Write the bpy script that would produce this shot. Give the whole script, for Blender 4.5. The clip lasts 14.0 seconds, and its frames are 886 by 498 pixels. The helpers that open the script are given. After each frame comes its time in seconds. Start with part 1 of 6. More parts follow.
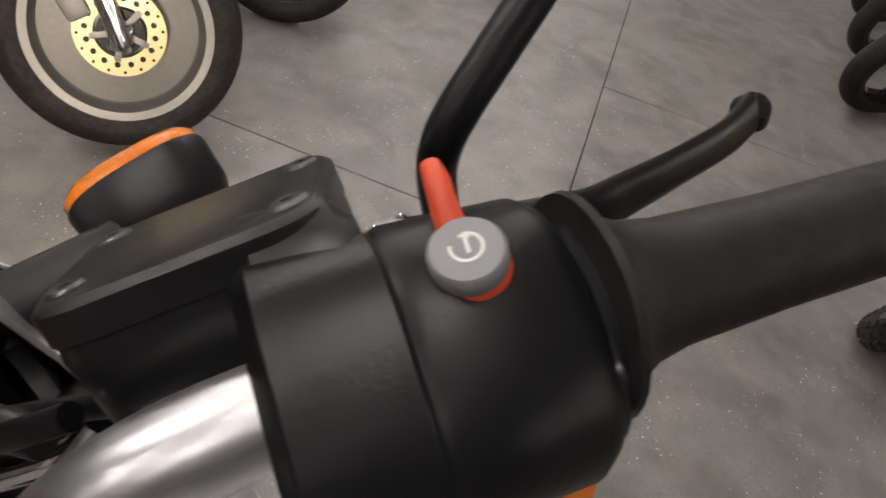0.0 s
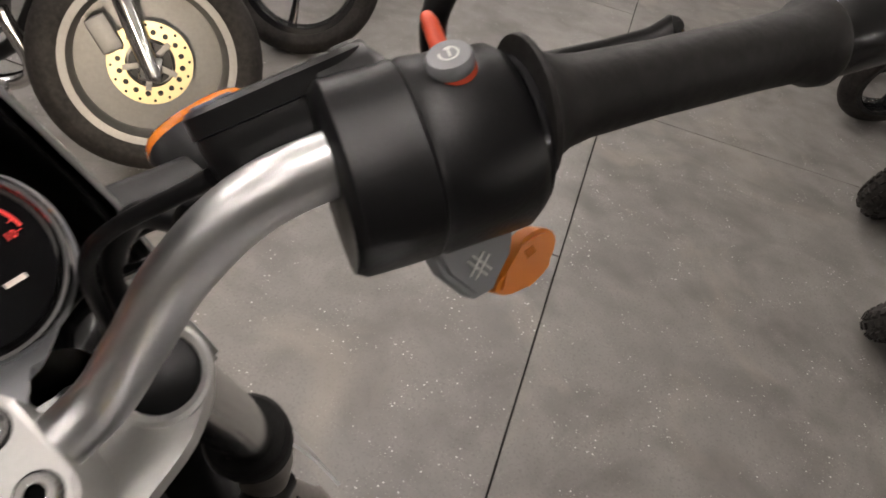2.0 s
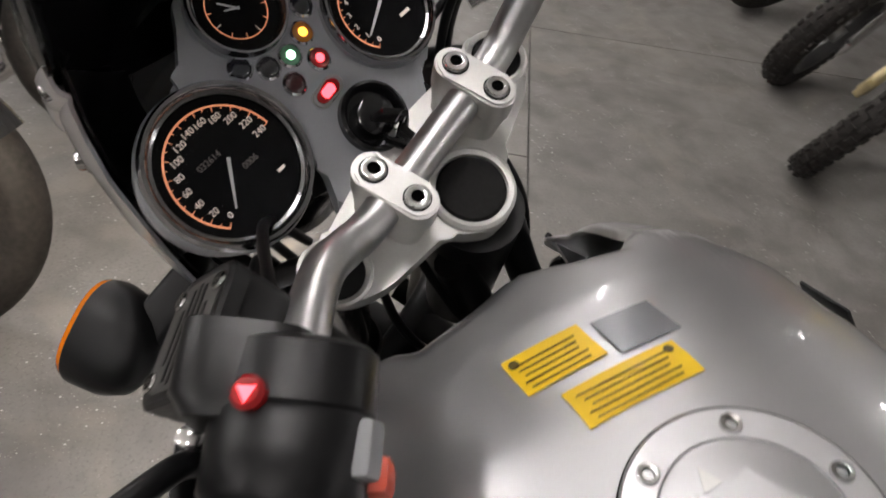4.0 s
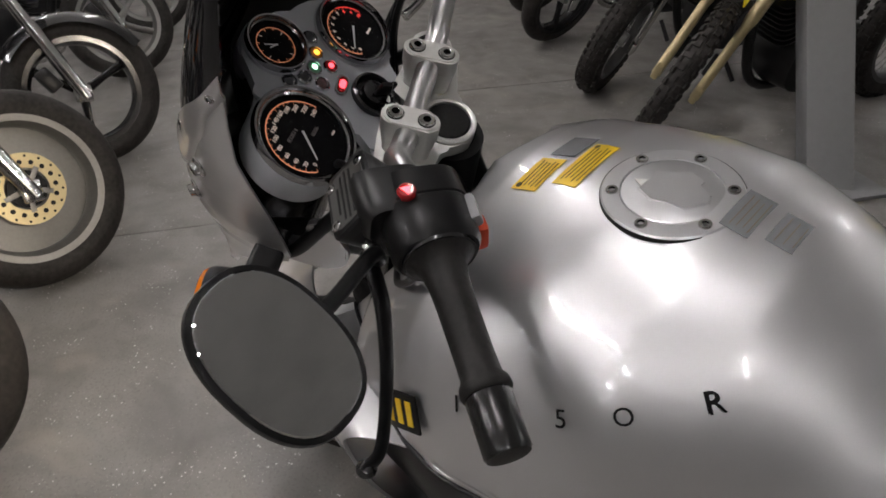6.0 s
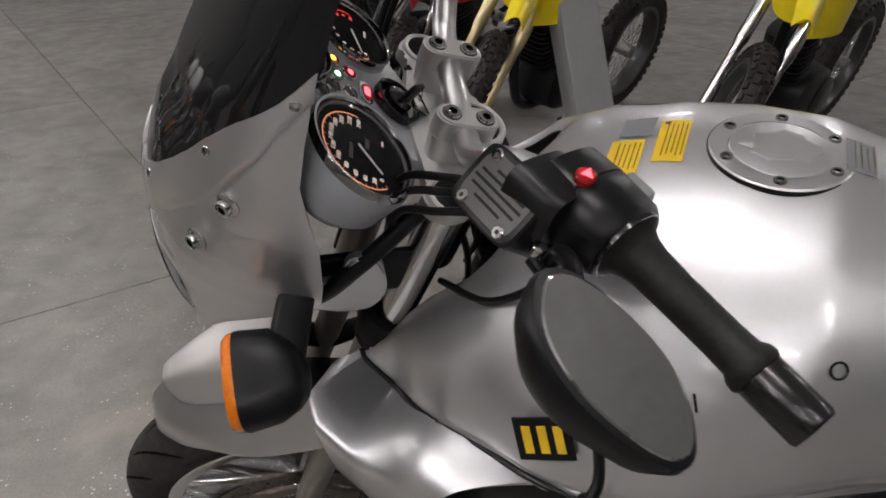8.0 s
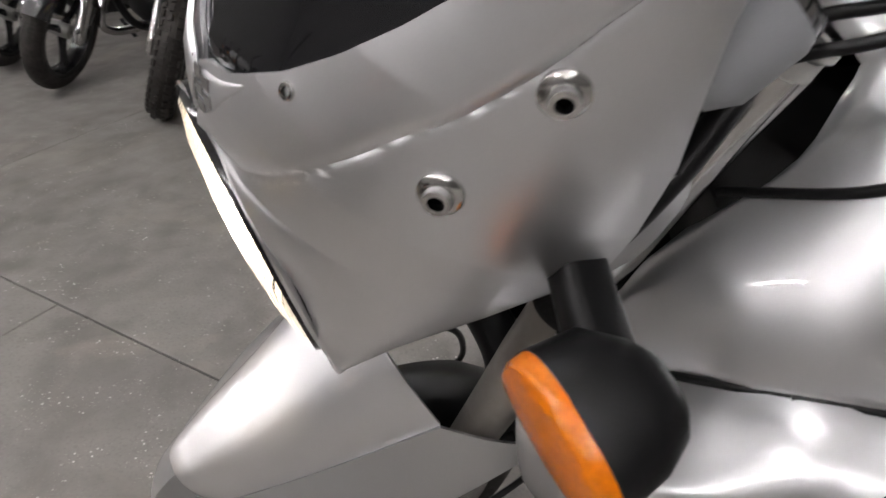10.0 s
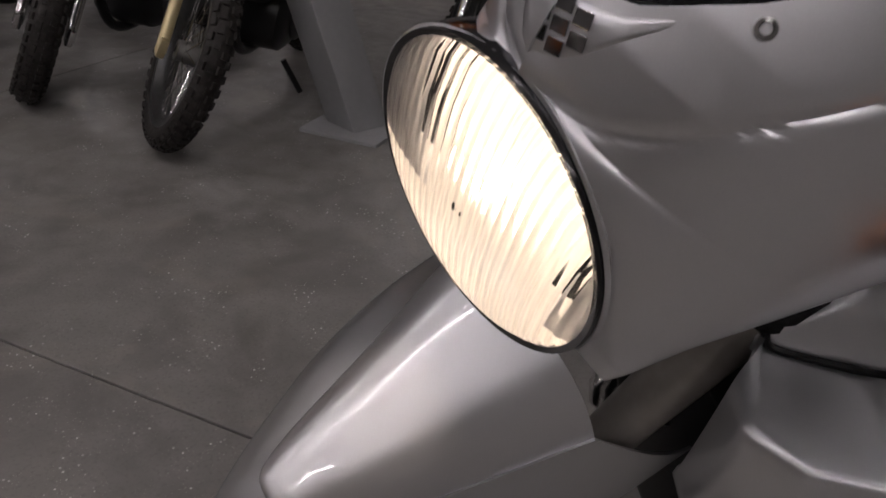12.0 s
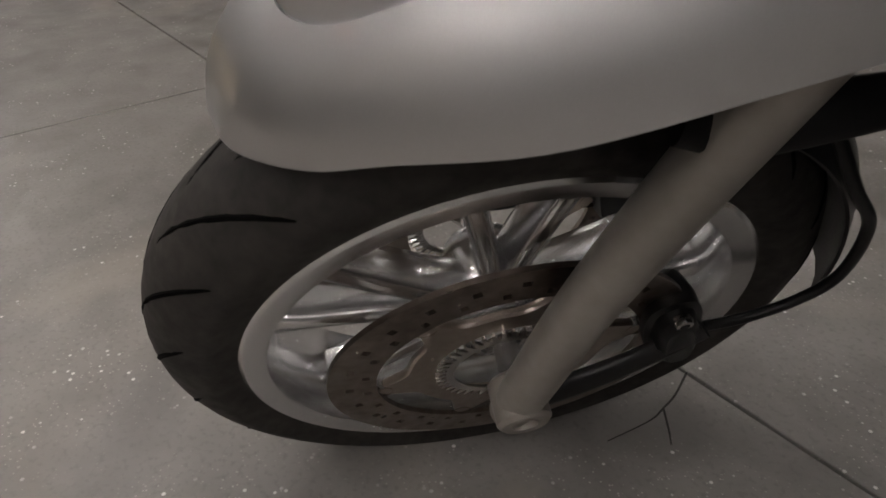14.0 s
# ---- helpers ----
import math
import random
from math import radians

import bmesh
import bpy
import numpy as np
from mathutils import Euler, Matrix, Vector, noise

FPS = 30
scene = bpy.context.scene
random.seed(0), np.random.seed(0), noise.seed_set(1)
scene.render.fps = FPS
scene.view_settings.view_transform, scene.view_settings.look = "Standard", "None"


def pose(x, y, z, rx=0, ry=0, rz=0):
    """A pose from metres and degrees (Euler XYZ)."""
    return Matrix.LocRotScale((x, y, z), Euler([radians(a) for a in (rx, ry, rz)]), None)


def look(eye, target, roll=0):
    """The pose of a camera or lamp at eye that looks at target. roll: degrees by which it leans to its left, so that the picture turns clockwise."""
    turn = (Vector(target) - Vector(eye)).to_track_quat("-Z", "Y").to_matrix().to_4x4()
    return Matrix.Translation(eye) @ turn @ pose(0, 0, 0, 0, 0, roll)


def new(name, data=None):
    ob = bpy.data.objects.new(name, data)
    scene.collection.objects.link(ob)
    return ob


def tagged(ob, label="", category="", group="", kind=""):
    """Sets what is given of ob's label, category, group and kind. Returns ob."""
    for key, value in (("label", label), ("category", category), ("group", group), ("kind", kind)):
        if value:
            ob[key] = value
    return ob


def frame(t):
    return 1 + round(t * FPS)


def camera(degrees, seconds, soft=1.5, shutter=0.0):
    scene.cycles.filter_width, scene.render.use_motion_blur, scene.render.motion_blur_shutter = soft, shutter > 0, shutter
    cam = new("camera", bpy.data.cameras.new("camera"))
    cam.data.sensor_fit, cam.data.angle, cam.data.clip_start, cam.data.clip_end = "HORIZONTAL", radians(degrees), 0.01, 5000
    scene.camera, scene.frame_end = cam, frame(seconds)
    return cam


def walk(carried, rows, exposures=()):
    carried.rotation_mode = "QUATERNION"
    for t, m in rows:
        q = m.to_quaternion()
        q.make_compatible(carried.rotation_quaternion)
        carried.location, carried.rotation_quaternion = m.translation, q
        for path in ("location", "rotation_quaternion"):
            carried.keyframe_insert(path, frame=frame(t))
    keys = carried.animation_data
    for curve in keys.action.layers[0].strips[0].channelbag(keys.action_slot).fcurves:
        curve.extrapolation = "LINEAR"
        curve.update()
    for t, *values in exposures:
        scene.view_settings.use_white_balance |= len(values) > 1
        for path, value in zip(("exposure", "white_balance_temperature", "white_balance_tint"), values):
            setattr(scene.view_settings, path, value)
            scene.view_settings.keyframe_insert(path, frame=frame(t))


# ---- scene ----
# ------------------------------------------------------------------ camera
PATH = [
    (0, (-1.7246, 0.1315, 1.3466), (-0.9719, 0.2089, 0.6928), 18.13),
    (0.5, (-1.7135, 0.0995, 1.3586), (-0.9457, 0.1339, 0.7188), 18.89),
    (1, (-1.7269, 0.0736, 1.3679), (-0.9588, 0.1065, 0.7284), 18.45),
    (1.5, (-1.7704, 0.0700, 1.3584), (-0.9954, 0.1380, 0.7301), 15.69),
    (2, (-1.8466, 0.0876, 1.3554), (-1.0724, 0.2027, 0.7329), 14.62),
    (2.5, (-1.9447, 0.1034, 1.3424), (-1.1740, 0.2454, 0.7213), 11.90),
    (3, (-2.0245, 0.1257, 1.3164), (-1.2642, 0.2784, 0.6849), 9.40),
    (3.5, (-2.0969, 0.1695, 1.3197), (-1.3345, 0.2874, 0.6834), 9.13),
    (4, (-2.1844, 0.2470, 1.3109), (-1.4088, 0.2447, 0.6797), 9.21),
    (4.2, (-2.2296, 0.2743, 1.3122), (-1.4545, 0.2227, 0.6825), 9.24),
    (6.3, (-2.5083, 0.4353, 1.3227), (-1.6679, 0.2346, 0.8191), -2.62),
    (6.5, (-2.4991, 0.4737, 1.3163), (-1.6637, 0.2371, 0.8202), -2.53),
    (7, (-2.4682, 0.5669, 1.3109), (-1.6624, 0.2334, 0.8215), -1.50),
    (7.2, (-2.4529, 0.6003, 1.3084), (-1.6633, 0.2261, 0.8221), -1.17),
    (9.3, (-2.0533, 0.7064, 1.1498), (-1.4285, 0.0793, 0.6846), -2.04),
    (9.5, (-2.0218, 0.7225, 1.1447), (-1.4176, 0.0880, 0.6627), -3.24),
    (10, (-1.8929, 0.7604, 1.1061), (-1.3911, 0.0637, 0.5935), -4.66),
    (10.5, (-1.7916, 0.7822, 1.0728), (-1.3983, 0.0208, 0.5575), -1.48),
    (11, (-1.7221, 0.8037, 1.0750), (-1.3807, 0.0143, 0.5648), 0.30),
    (11.5, (-1.6652, 0.7952, 1.0755), (-1.3388, -0.0075, 0.5763), 0.47),
    (12, (-1.6427, 0.8368, 1.0599), (-1.3243, 0.0322, 0.5586), 3.72),
    (12.5, (-1.6597, 0.7840, 0.9596), (-1.2729, 0.0468, 0.4056), 2.19),
    (13, (-1.6872, 0.8080, 0.8741), (-1.2183, 0.1249, 0.3142), 6.50),
    (13.5, (-1.7473, 0.7307, 0.7664), (-1.1310, 0.1736, 0.2100), 0.79),
    (13.8, (-1.7490, 0.6857, 0.6962), (-1.0983, 0.1745, 0.1347), -1.13),
    (14, (-1.7464, 0.6755, 0.6619), (-1.0829, 0.1705, 0.1100), -0.78),
]
cam = camera(62.72, 14.0, soft=1.6, shutter=0.3)
EXPOSURE = [(0.0, -0.15, 6800, 12), (2.0, -0.1, 6950, 12), (3.0, -0.08, 6500, 10), (4.0, -0.25, 6600, 10), (6.5, -0.62, 6500, 10), (7.2, -0.58, 6500, 10), (9.5, 0.05, 6450, 10), (10.0, 0.0, 6450, 10), (10.5, -0.25, 6500, 10), (11.0, -0.55, 6550, 11), (11.5, -0.7, 6500, 13), (12.0, -1.35, 6500, 17), (12.5, -2.7, 6500, 18), (13.0, -1.65, 6500, 13), (13.5, -1.2, 6600, 11), (14.0, -0.5, 6800, 11)]
walk(cam, [(t, look(eye, target, roll)) for t, eye, target, roll in PATH], EXPOSURE)

# ------------------------------------------------------------------ world and light
world = bpy.data.worlds.new("hall_air")
scene.world = world
world.use_nodes = True
world.node_tree.nodes["Background"].inputs[0].default_value = (0.8, 0.85, 1.0, 1)
world.node_tree.nodes["Background"].inputs[1].default_value = 0.02
BEAM = 55.0


# ------------------------------------------------------------------ node materials
def material(name, base=(0.5, 0.5, 0.5), rough=0.5, metal=0.0, vary=0.12, grain=60.0, bump=0.0, coat=0.0, base2=None, blotch=3.0,
             rough_vary=0.08, emit=None, strength=0.0, flake=0.0, trans=0.0, ior=1.5, space="Object", spec=0.5):
    """A principled surface with colour and gloss varied at two scales, and a fine relief."""
    m = bpy.data.materials.new(name)
    m.use_nodes = True
    t = m.node_tree
    n, l = t.nodes, t.links
    p = n["Principled BSDF"]
    co = n.new("ShaderNodeTexCoord")
    fine, wide = n.new("ShaderNodeTexNoise"), n.new("ShaderNodeTexNoise")
    fine.inputs["Scale"].default_value, wide.inputs["Scale"].default_value = grain, blotch
    fine.inputs["Detail"].default_value, wide.inputs["Detail"].default_value = 6, 5
    for node in (fine, wide):
        l.new(co.outputs[space], node.inputs["Vector"])
    mix = n.new("ShaderNodeMix")
    mix.data_type = "RGBA"
    second = base2 or tuple(c * (1 - vary) for c in base)
    mix.inputs["A"].default_value, mix.inputs["B"].default_value = (*base, 1), (*second, 1)
    both = n.new("ShaderNodeMath")
    both.operation = "MULTIPLY_ADD"
    l.new(fine.outputs["Fac"], both.inputs[0])
    both.inputs[1].default_value = 0.5
    half = n.new("ShaderNodeMath")
    half.operation = "MULTIPLY"
    half.inputs[1].default_value = 0.5
    l.new(wide.outputs["Fac"], half.inputs[0])
    l.new(half.outputs[0], both.inputs[2])
    ramp = n.new("ShaderNodeMapRange")
    ramp.inputs[1].default_value, ramp.inputs[2].default_value = 0.3, 0.7
    l.new(both.outputs[0], ramp.inputs[0])
    l.new(ramp.outputs[0], mix.inputs["Factor"])
    l.new(mix.outputs["Result"], p.inputs["Base Color"])
    gloss = n.new("ShaderNodeMapRange")
    gloss.inputs[1].default_value, gloss.inputs[2].default_value = 0.3, 0.7
    gloss.inputs[3].default_value, gloss.inputs[4].default_value = max(0.0, rough - rough_vary), min(1.0, rough + rough_vary)
    l.new(both.outputs[0], gloss.inputs[0])
    l.new(gloss.outputs[0], p.inputs["Roughness"])
    p.inputs["Metallic"].default_value = metal
    p.inputs["Coat Weight"].default_value = coat
    p.inputs["Coat Roughness"].default_value = 0.04
    p.inputs["IOR"].default_value = ior
    p.inputs["Specular IOR Level"].default_value = spec
    p.inputs["Transmission Weight"].default_value = trans
    if bump:
        b = n.new("ShaderNodeBump")
        b.inputs["Strength"].default_value, b.inputs["Distance"].default_value = bump, 0.002
        l.new(fine.outputs["Fac"], b.inputs["Height"])
        l.new(b.outputs[0], p.inputs["Normal"])
    if emit:
        p.inputs["Emission Color"].default_value, p.inputs["Emission Strength"].default_value = (*emit, 1), strength
    return m


SILVER = material("silver_paint", (0.70, 0.70, 0.715), 0.40, metal=0.95, vary=0.06, grain=900, coat=1.0, blotch=2, rough_vary=0.03)
# darker copy of the silver paint; on the fender sides it paints shade
SILVER_DARK = material("silver_paint_darker", (0.52, 0.52, 0.525), 0.38, metal=0.95, vary=0.06, grain=900, coat=1.0, blotch=2, rough_vary=0.03)
FORK_GREY = material("grey_fork_paint", (0.30, 0.275, 0.25), 0.42, metal=0.5, vary=0.2, grain=80, blotch=8)
DASH_GREY = material("grey_dash_plastic", (0.34, 0.35, 0.37), 0.40, vary=0.08, grain=700, blotch=6, bump=0.05)
ALU = material("brushed_aluminium", (0.62, 0.62, 0.62), 0.36, metal=1.0, vary=0.08, grain=300)
ALU_LIGHT = material("bead_blasted_aluminium", (0.62, 0.615, 0.595), 0.46, metal=0.7, vary=0.06, grain=400, bump=0.05)
POLISHED = material("polished_cast_aluminium", (0.78, 0.78, 0.785), 0.22, metal=1.0, vary=0.08, grain=160, blotch=9)
BRAKE_STEEL = material("brown_tinted_steel", (0.40, 0.345, 0.30), 0.34, metal=1.0, vary=0.2, grain=120, blotch=16)
STEEL = material("polished_steel", (0.62, 0.61, 0.6), 0.16, metal=1.0, vary=0.08)
CHROME = material("chrome", (0.75, 0.75, 0.76), 0.06, metal=1.0, vary=0.03, rough_vary=0.02)
BLACK_PLASTIC = material("black_satin_plastic", (0.0065, 0.0065, 0.007), 0.36, vary=0.3, grain=500, bump=0.08, spec=0.24)
BLACK_GLOSS = material("black_gloss", (0.012, 0.012, 0.013), 0.14, vary=0.3, grain=200, rough_vary=0.05)
MASTER = material("black_cast_metal", (0.008, 0.008, 0.0085), 0.36, vary=0.25, grain=600, bump=0.05, rough_vary=0.06, spec=0.35)
RIM_DARK = material("dull_dark_rim", (0.10, 0.10, 0.10), 0.4, metal=0.8, vary=0.2)
BAR_END = material("black_painted_bar_end", (0.009, 0.009, 0.009), 0.24, vary=0.1, rough_vary=0.03)
RUBBER = material("black_rubber", (0.012, 0.0115, 0.0115), 0.70, vary=0.35, grain=260, bump=0.25, blotch=14, spec=0.22)
TYRE = material("tyre_rubber", (0.036, 0.032, 0.029), 0.66, base2=(0.011, 0.010, 0.0095), grain=70, bump=0.2, blotch=12, spec=0.22)
GRIP = material("worn_grip_rubber", (0.015, 0.0138, 0.013), 0.58, vary=0.6, grain=180, bump=0.2, blotch=22, spec=0.28)
AMBER = material("amber_lens", (0.70, 0.17, 0.0), 0.16, vary=0.35, grain=240, coat=0.35, spec=0.3, blotch=30, bump=0.35)
RED_SWITCH = material("orange_red_plastic", (0.62, 0.07, 0.025), 0.45, vary=0.1)
RED_ORANGE = material("orange_switch_plastic", (0.78, 0.22, 0.012), 0.42, vary=0.1)
GREY_BUTTON = material("grey_button_plastic", (0.22, 0.225, 0.235), 0.5, vary=0.08)
WHITE_MARK = material("white_print", (0.72, 0.72, 0.70), 0.6)
CONCRETE = material("polished_concrete", (0.235, 0.223, 0.211), 0.42, base2=(0.160, 0.152, 0.143), grain=9, blotch=1.3, bump=0.0, rough_vary=0.12)


def worn_concrete(m):
    """Adds pale grit specks, darker traffic smears and a faint trowelled relief."""
    n, l = m.node_tree.nodes, m.node_tree.links
    p = n["Principled BSDF"]
    base = p.inputs["Base Color"].links[0].from_socket
    co = n.new("ShaderNodeTexCoord")
    grit, pick, smear, fine = n.new("ShaderNodeTexVoronoi"), n.new("ShaderNodeTexNoise"), n.new("ShaderNodeTexNoise"), n.new("ShaderNodeTexNoise")
    grit.inputs["Scale"].default_value = 55.0
    pick.inputs["Scale"].default_value, pick.inputs["Detail"].default_value = 7.0, 4
    smear.inputs["Scale"].default_value, smear.inputs["Detail"].default_value, smear.inputs["Distortion"].default_value = 4.2, 9, 0.6
    fine.inputs["Scale"].default_value, fine.inputs["Detail"].default_value = 120.0, 5
    grit2, stain = n.new("ShaderNodeTexVoronoi"), n.new("ShaderNodeTexNoise")
    grit2.inputs["Scale"].default_value = 130.0
    stain.inputs["Scale"].default_value, stain.inputs["Detail"].default_value, stain.inputs["Distortion"].default_value = 1.9, 7, 1.6
    for t in (grit, pick, smear, fine, grit2, stain):
        l.new(co.outputs["Object"], t.inputs["Vector"])
    def ranged(sock, a, b, lo, hi):
        r = n.new("ShaderNodeMapRange")
        for k, v in enumerate((a, b, lo, hi)):
            r.inputs[k + 1].default_value = v
        l.new(sock, r.inputs[0])
        return r.outputs[0]
    def blend(a, colour, fac):
        x = n.new("ShaderNodeMix")
        x.data_type = "RGBA"
        l.new(a, x.inputs["A"])
        x.inputs["B"].default_value = (*colour, 1)
        l.new(fac, x.inputs["Factor"])
        return x.outputs["Result"]
    both = n.new("ShaderNodeMath")
    both.operation = "MULTIPLY"
    l.new(ranged(grit.outputs["Distance"], 0.10, 0.16, 0.9, 0.0), both.inputs[0])
    l.new(ranged(pick.outputs["Fac"], 0.50, 0.58, 0.0, 1.0), both.inputs[1])
    dots = n.new("ShaderNodeMath")
    dots.operation = "MULTIPLY"
    l.new(ranged(grit2.outputs["Distance"], 0.10, 0.20, 0.7, 0.0), dots.inputs[0])
    l.new(ranged(pick.outputs["Fac"], 0.42, 0.60, 0.0, 1.0), dots.inputs[1])
    c = blend(base, (0.105, 0.098, 0.09), ranged(smear.outputs["Fac"], 0.47, 0.70, 0.0, 0.65))
    c = blend(c, (0.12, 0.113, 0.106), ranged(fine.outputs["Fac"], 0.52, 0.72, 0.0, 0.6))
    c = blend(c, (0.30, 0.27, 0.235), ranged(stain.outputs["Fac"], 0.56, 0.70, 0.0, 0.45))
    c = blend(c, (0.085, 0.078, 0.07), ranged(stain.outputs["Fac"], 0.42, 0.30, 0.0, 0.5))
    c = blend(c, (0.42, 0.40, 0.37), dots.outputs[0])
    c = blend(c, (0.68, 0.66, 0.63), both.outputs[0])
    l.new(c, p.inputs["Base Color"])
    b = n.new("ShaderNodeBump")
    b.inputs["Strength"].default_value, b.inputs["Distance"].default_value = 0.12, 0.001
    l.new(fine.outputs["Fac"], b.inputs["Height"])
    l.new(b.outputs[0], p.inputs["Normal"])


worn_concrete(CONCRETE)
WALL_PAINT = material("hall_wall_paint", (0.17, 0.167, 0.16), 0.8, vary=0.12, grain=4)
CEILING_PAINT = material("dull_grey_ceiling", (0.50, 0.50, 0.49), 0.9, vary=0.2, grain=2)
TUBE = material("lit_tube", (1, 1, 1), 0.5, emit=(1.0, 0.955, 0.95), strength=116.0)


# ------------------------------------------------------------------ mesh tools
WORLD = {}


def part(name, bm, mat, parent=None, label="", m=None, smooth=40):
    """Links a bmesh as one mesh under a thing or a part; m is the frame in which it is modelled."""
    bmesh.ops.recalc_face_normals(bm, faces=bm.faces)
    me = bpy.data.meshes.new(name)
    bm.to_mesh(me)
    bm.free()
    me.materials.append(mat)
    if smooth:
        me.shade_smooth()
        me.set_sharp_from_angle(angle=radians(smooth))
    ob = new(name, me)
    m = m or Matrix()
    if parent is not None:
        ob.parent = parent
        ob.matrix_basis = WORLD[parent].inverted() @ m
    else:
        ob.matrix_basis = m
    WORLD[ob] = m.copy()
    if label:
        tagged(ob, label)
    return ob


def thing(name, m, label, category, group="", kind=""):
    ob = new(name)
    ob.empty_display_size = 0.1
    ob.matrix_basis = m
    WORLD[ob] = m.copy()
    return tagged(ob, label, category, group, kind)


def V(*a):
    return Vector(a)


def smooth_line(pts, steps=6):
    """Catmull-Rom through the points."""
    p = [Vector(q) for q in pts]
    p = [2 * p[0] - p[1]] + p + [2 * p[-1] - p[-2]]
    out = []
    for i in range(1, len(p) - 2):
        for s in range(steps):
            u = s / steps
            a, b, c, d = p[i - 1 : i + 3]
            out.append(0.5 * (2 * b + (c - a) * u + (2 * a - 5 * b + 4 * c - d) * u * u + (3 * b - a - 3 * c + d) * u**3))
    return out + [p[-2]]


def ring_loft(bm, rings, close=True, caps=True):
    vs = [[bm.verts.new(q) for q in r] for r in rings]
    n = len(vs[0])
    for a, b in zip(vs, vs[1:]):
        for i in range(n if close else n - 1):
            j = (i + 1) % n
            bm.faces.new((a[i], a[j], b[j], b[i]))
    if caps and close:
        bm.faces.new(vs[0][::-1])
        bm.faces.new(vs[-1])
    return vs


def sweep(bm, pts, rad, seg=16, flat=1.0):
    """A round (or flattened) rod along points; rad is one radius or one for each point."""
    pts = [Vector(q) for q in pts]
    rads = rad if isinstance(rad, (list, tuple)) else [rad] * len(pts)
    if len(rads) != len(pts):
        rads = [float(np.interp(i / (len(pts) - 1), np.linspace(0, 1, len(rads)), rads)) for i in range(len(pts))]
    rings, prev = [], None
    for i, q in enumerate(pts):
        t = (pts[min(i + 1, len(pts) - 1)] - pts[max(i - 1, 0)]).normalized()
        if prev is None:
            prev = t.orthogonal().normalized()
        prev = (prev - t * prev.dot(t)).normalized()
        w = t.cross(prev)
        rings.append([q + rads[i] * (math.cos(a) * prev + math.sin(a) * w * flat) for a in np.linspace(0, 2 * math.pi, seg, endpoint=False)])
    ring_loft(bm, rings)
    return bm


def rod(pts, rad, seg=16, steps=6, flat=1.0):
    return sweep(bmesh.new(), smooth_line(pts, steps) if len(pts) > 2 else pts, rad, seg, flat)


def lathe(profile, seg=32, m=None, bm=None, arc=None):
    """Turns (radius, height) pairs round z; m places the result."""
    bm = bm or bmesh.new()
    m = m or Matrix()
    rings = []
    for r, h in profile:
        rings.append([m @ V(max(r, 1e-5) * math.cos(a), max(r, 1e-5) * math.sin(a), h) for a in np.linspace(0, 2 * math.pi, seg, endpoint=False)])
    ring_loft(bm, rings, caps=False)
    bmesh.ops.remove_doubles(bm, verts=bm.verts, dist=2e-5)
    return bm


def slab(x0, x1, y0, y1, z0, z1, bevel=0.0, seg=2, m=None, bm=None):
    bm = bm or bmesh.new()
    made = bmesh.ops.create_cube(bm, size=1)["verts"]
    for v in made:
        v.co = V(x0 + (v.co.x + 0.5) * (x1 - x0), y0 + (v.co.y + 0.5) * (y1 - y0), z0 + (v.co.z + 0.5) * (z1 - z0))
    if bevel:
        edges = list({e for v in made for e in v.link_edges})
        made = bmesh.ops.bevel(bm, geom=edges, offset=bevel, segments=seg, affect="EDGES", profile=0.6)["verts"]
    if m is not None:
        live = {v for v in bm.verts} if len(bm.verts) == len(set(made)) else set(made)
        for v in (live if bevel else made):
            v.co = m @ v.co
    return bm


def slabm(m, sx, sy, sz, bevel=0.002, seg=2):
    """A bevelled block of that size, centred on the pose m."""
    bm = slab(-sx / 2, sx / 2, -sy / 2, sy / 2, -sz / 2, sz / 2, bevel, seg)
    bm.transform(m)
    return bm


def prism(outline, h, m=None, bevel=0.0):
    """A flat outline (x, y) raised by h."""
    bm = bmesh.new()
    low = [bm.verts.new((x, y, 0)) for x, y in outline]
    high = [bm.verts.new((x, y, h)) for x, y in outline]
    n = len(low)
    top = bm.faces.new(high)
    bm.faces.new(low[::-1])
    for i in range(n):
        bm.faces.new((low[i], low[(i + 1) % n], high[(i + 1) % n], high[i]))
    if bevel:
        bmesh.ops.bevel(bm, geom=list(top.edges), offset=bevel, segments=2, affect="EDGES")
    if m is not None:
        bm.transform(m)
    return bm


def sheet(f, nu, nv, thick=0.0):
    """A surface f(u, v) with a thickness along its normals."""
    us, vs = np.linspace(0, 1, nu), np.linspace(0, 1, nv)
    P = [[Vector(f(u, v)) for v in vs] for u in us]
    bm = bmesh.new()
    def grid(Q):
        g = [[bm.verts.new(q) for q in row] for row in Q]
        for i in range(nu - 1):
            for j in range(nv - 1):
                bm.faces.new((g[i][j], g[i + 1][j], g[i + 1][j + 1], g[i][j + 1]))
        return g
    a = grid(P)
    if thick:
        N = [[((P[min(i + 1, nu - 1)][j] - P[max(i - 1, 0)][j]).cross(P[i][min(j + 1, nv - 1)] - P[i][max(j - 1, 0)])) for j in range(nv)] for i in range(nu)]
        b = grid([[P[i][j] - thick * (N[i][j].normalized() if N[i][j].length > 1e-12 else V(0, 0, 1)) for j in range(nv)] for i in range(nu)])
        for i in range(nu - 1):
            for j in (0, nv - 1):
                bm.faces.new((a[i][j], a[i + 1][j], b[i + 1][j], b[i][j]))
        for j in range(nv - 1):
            for i in (0, nu - 1):
                bm.faces.new((a[i][j], a[i][j + 1], b[i][j + 1], b[i][j]))
    bmesh.ops.remove_doubles(bm, verts=bm.verts, dist=1e-5)
    return bm


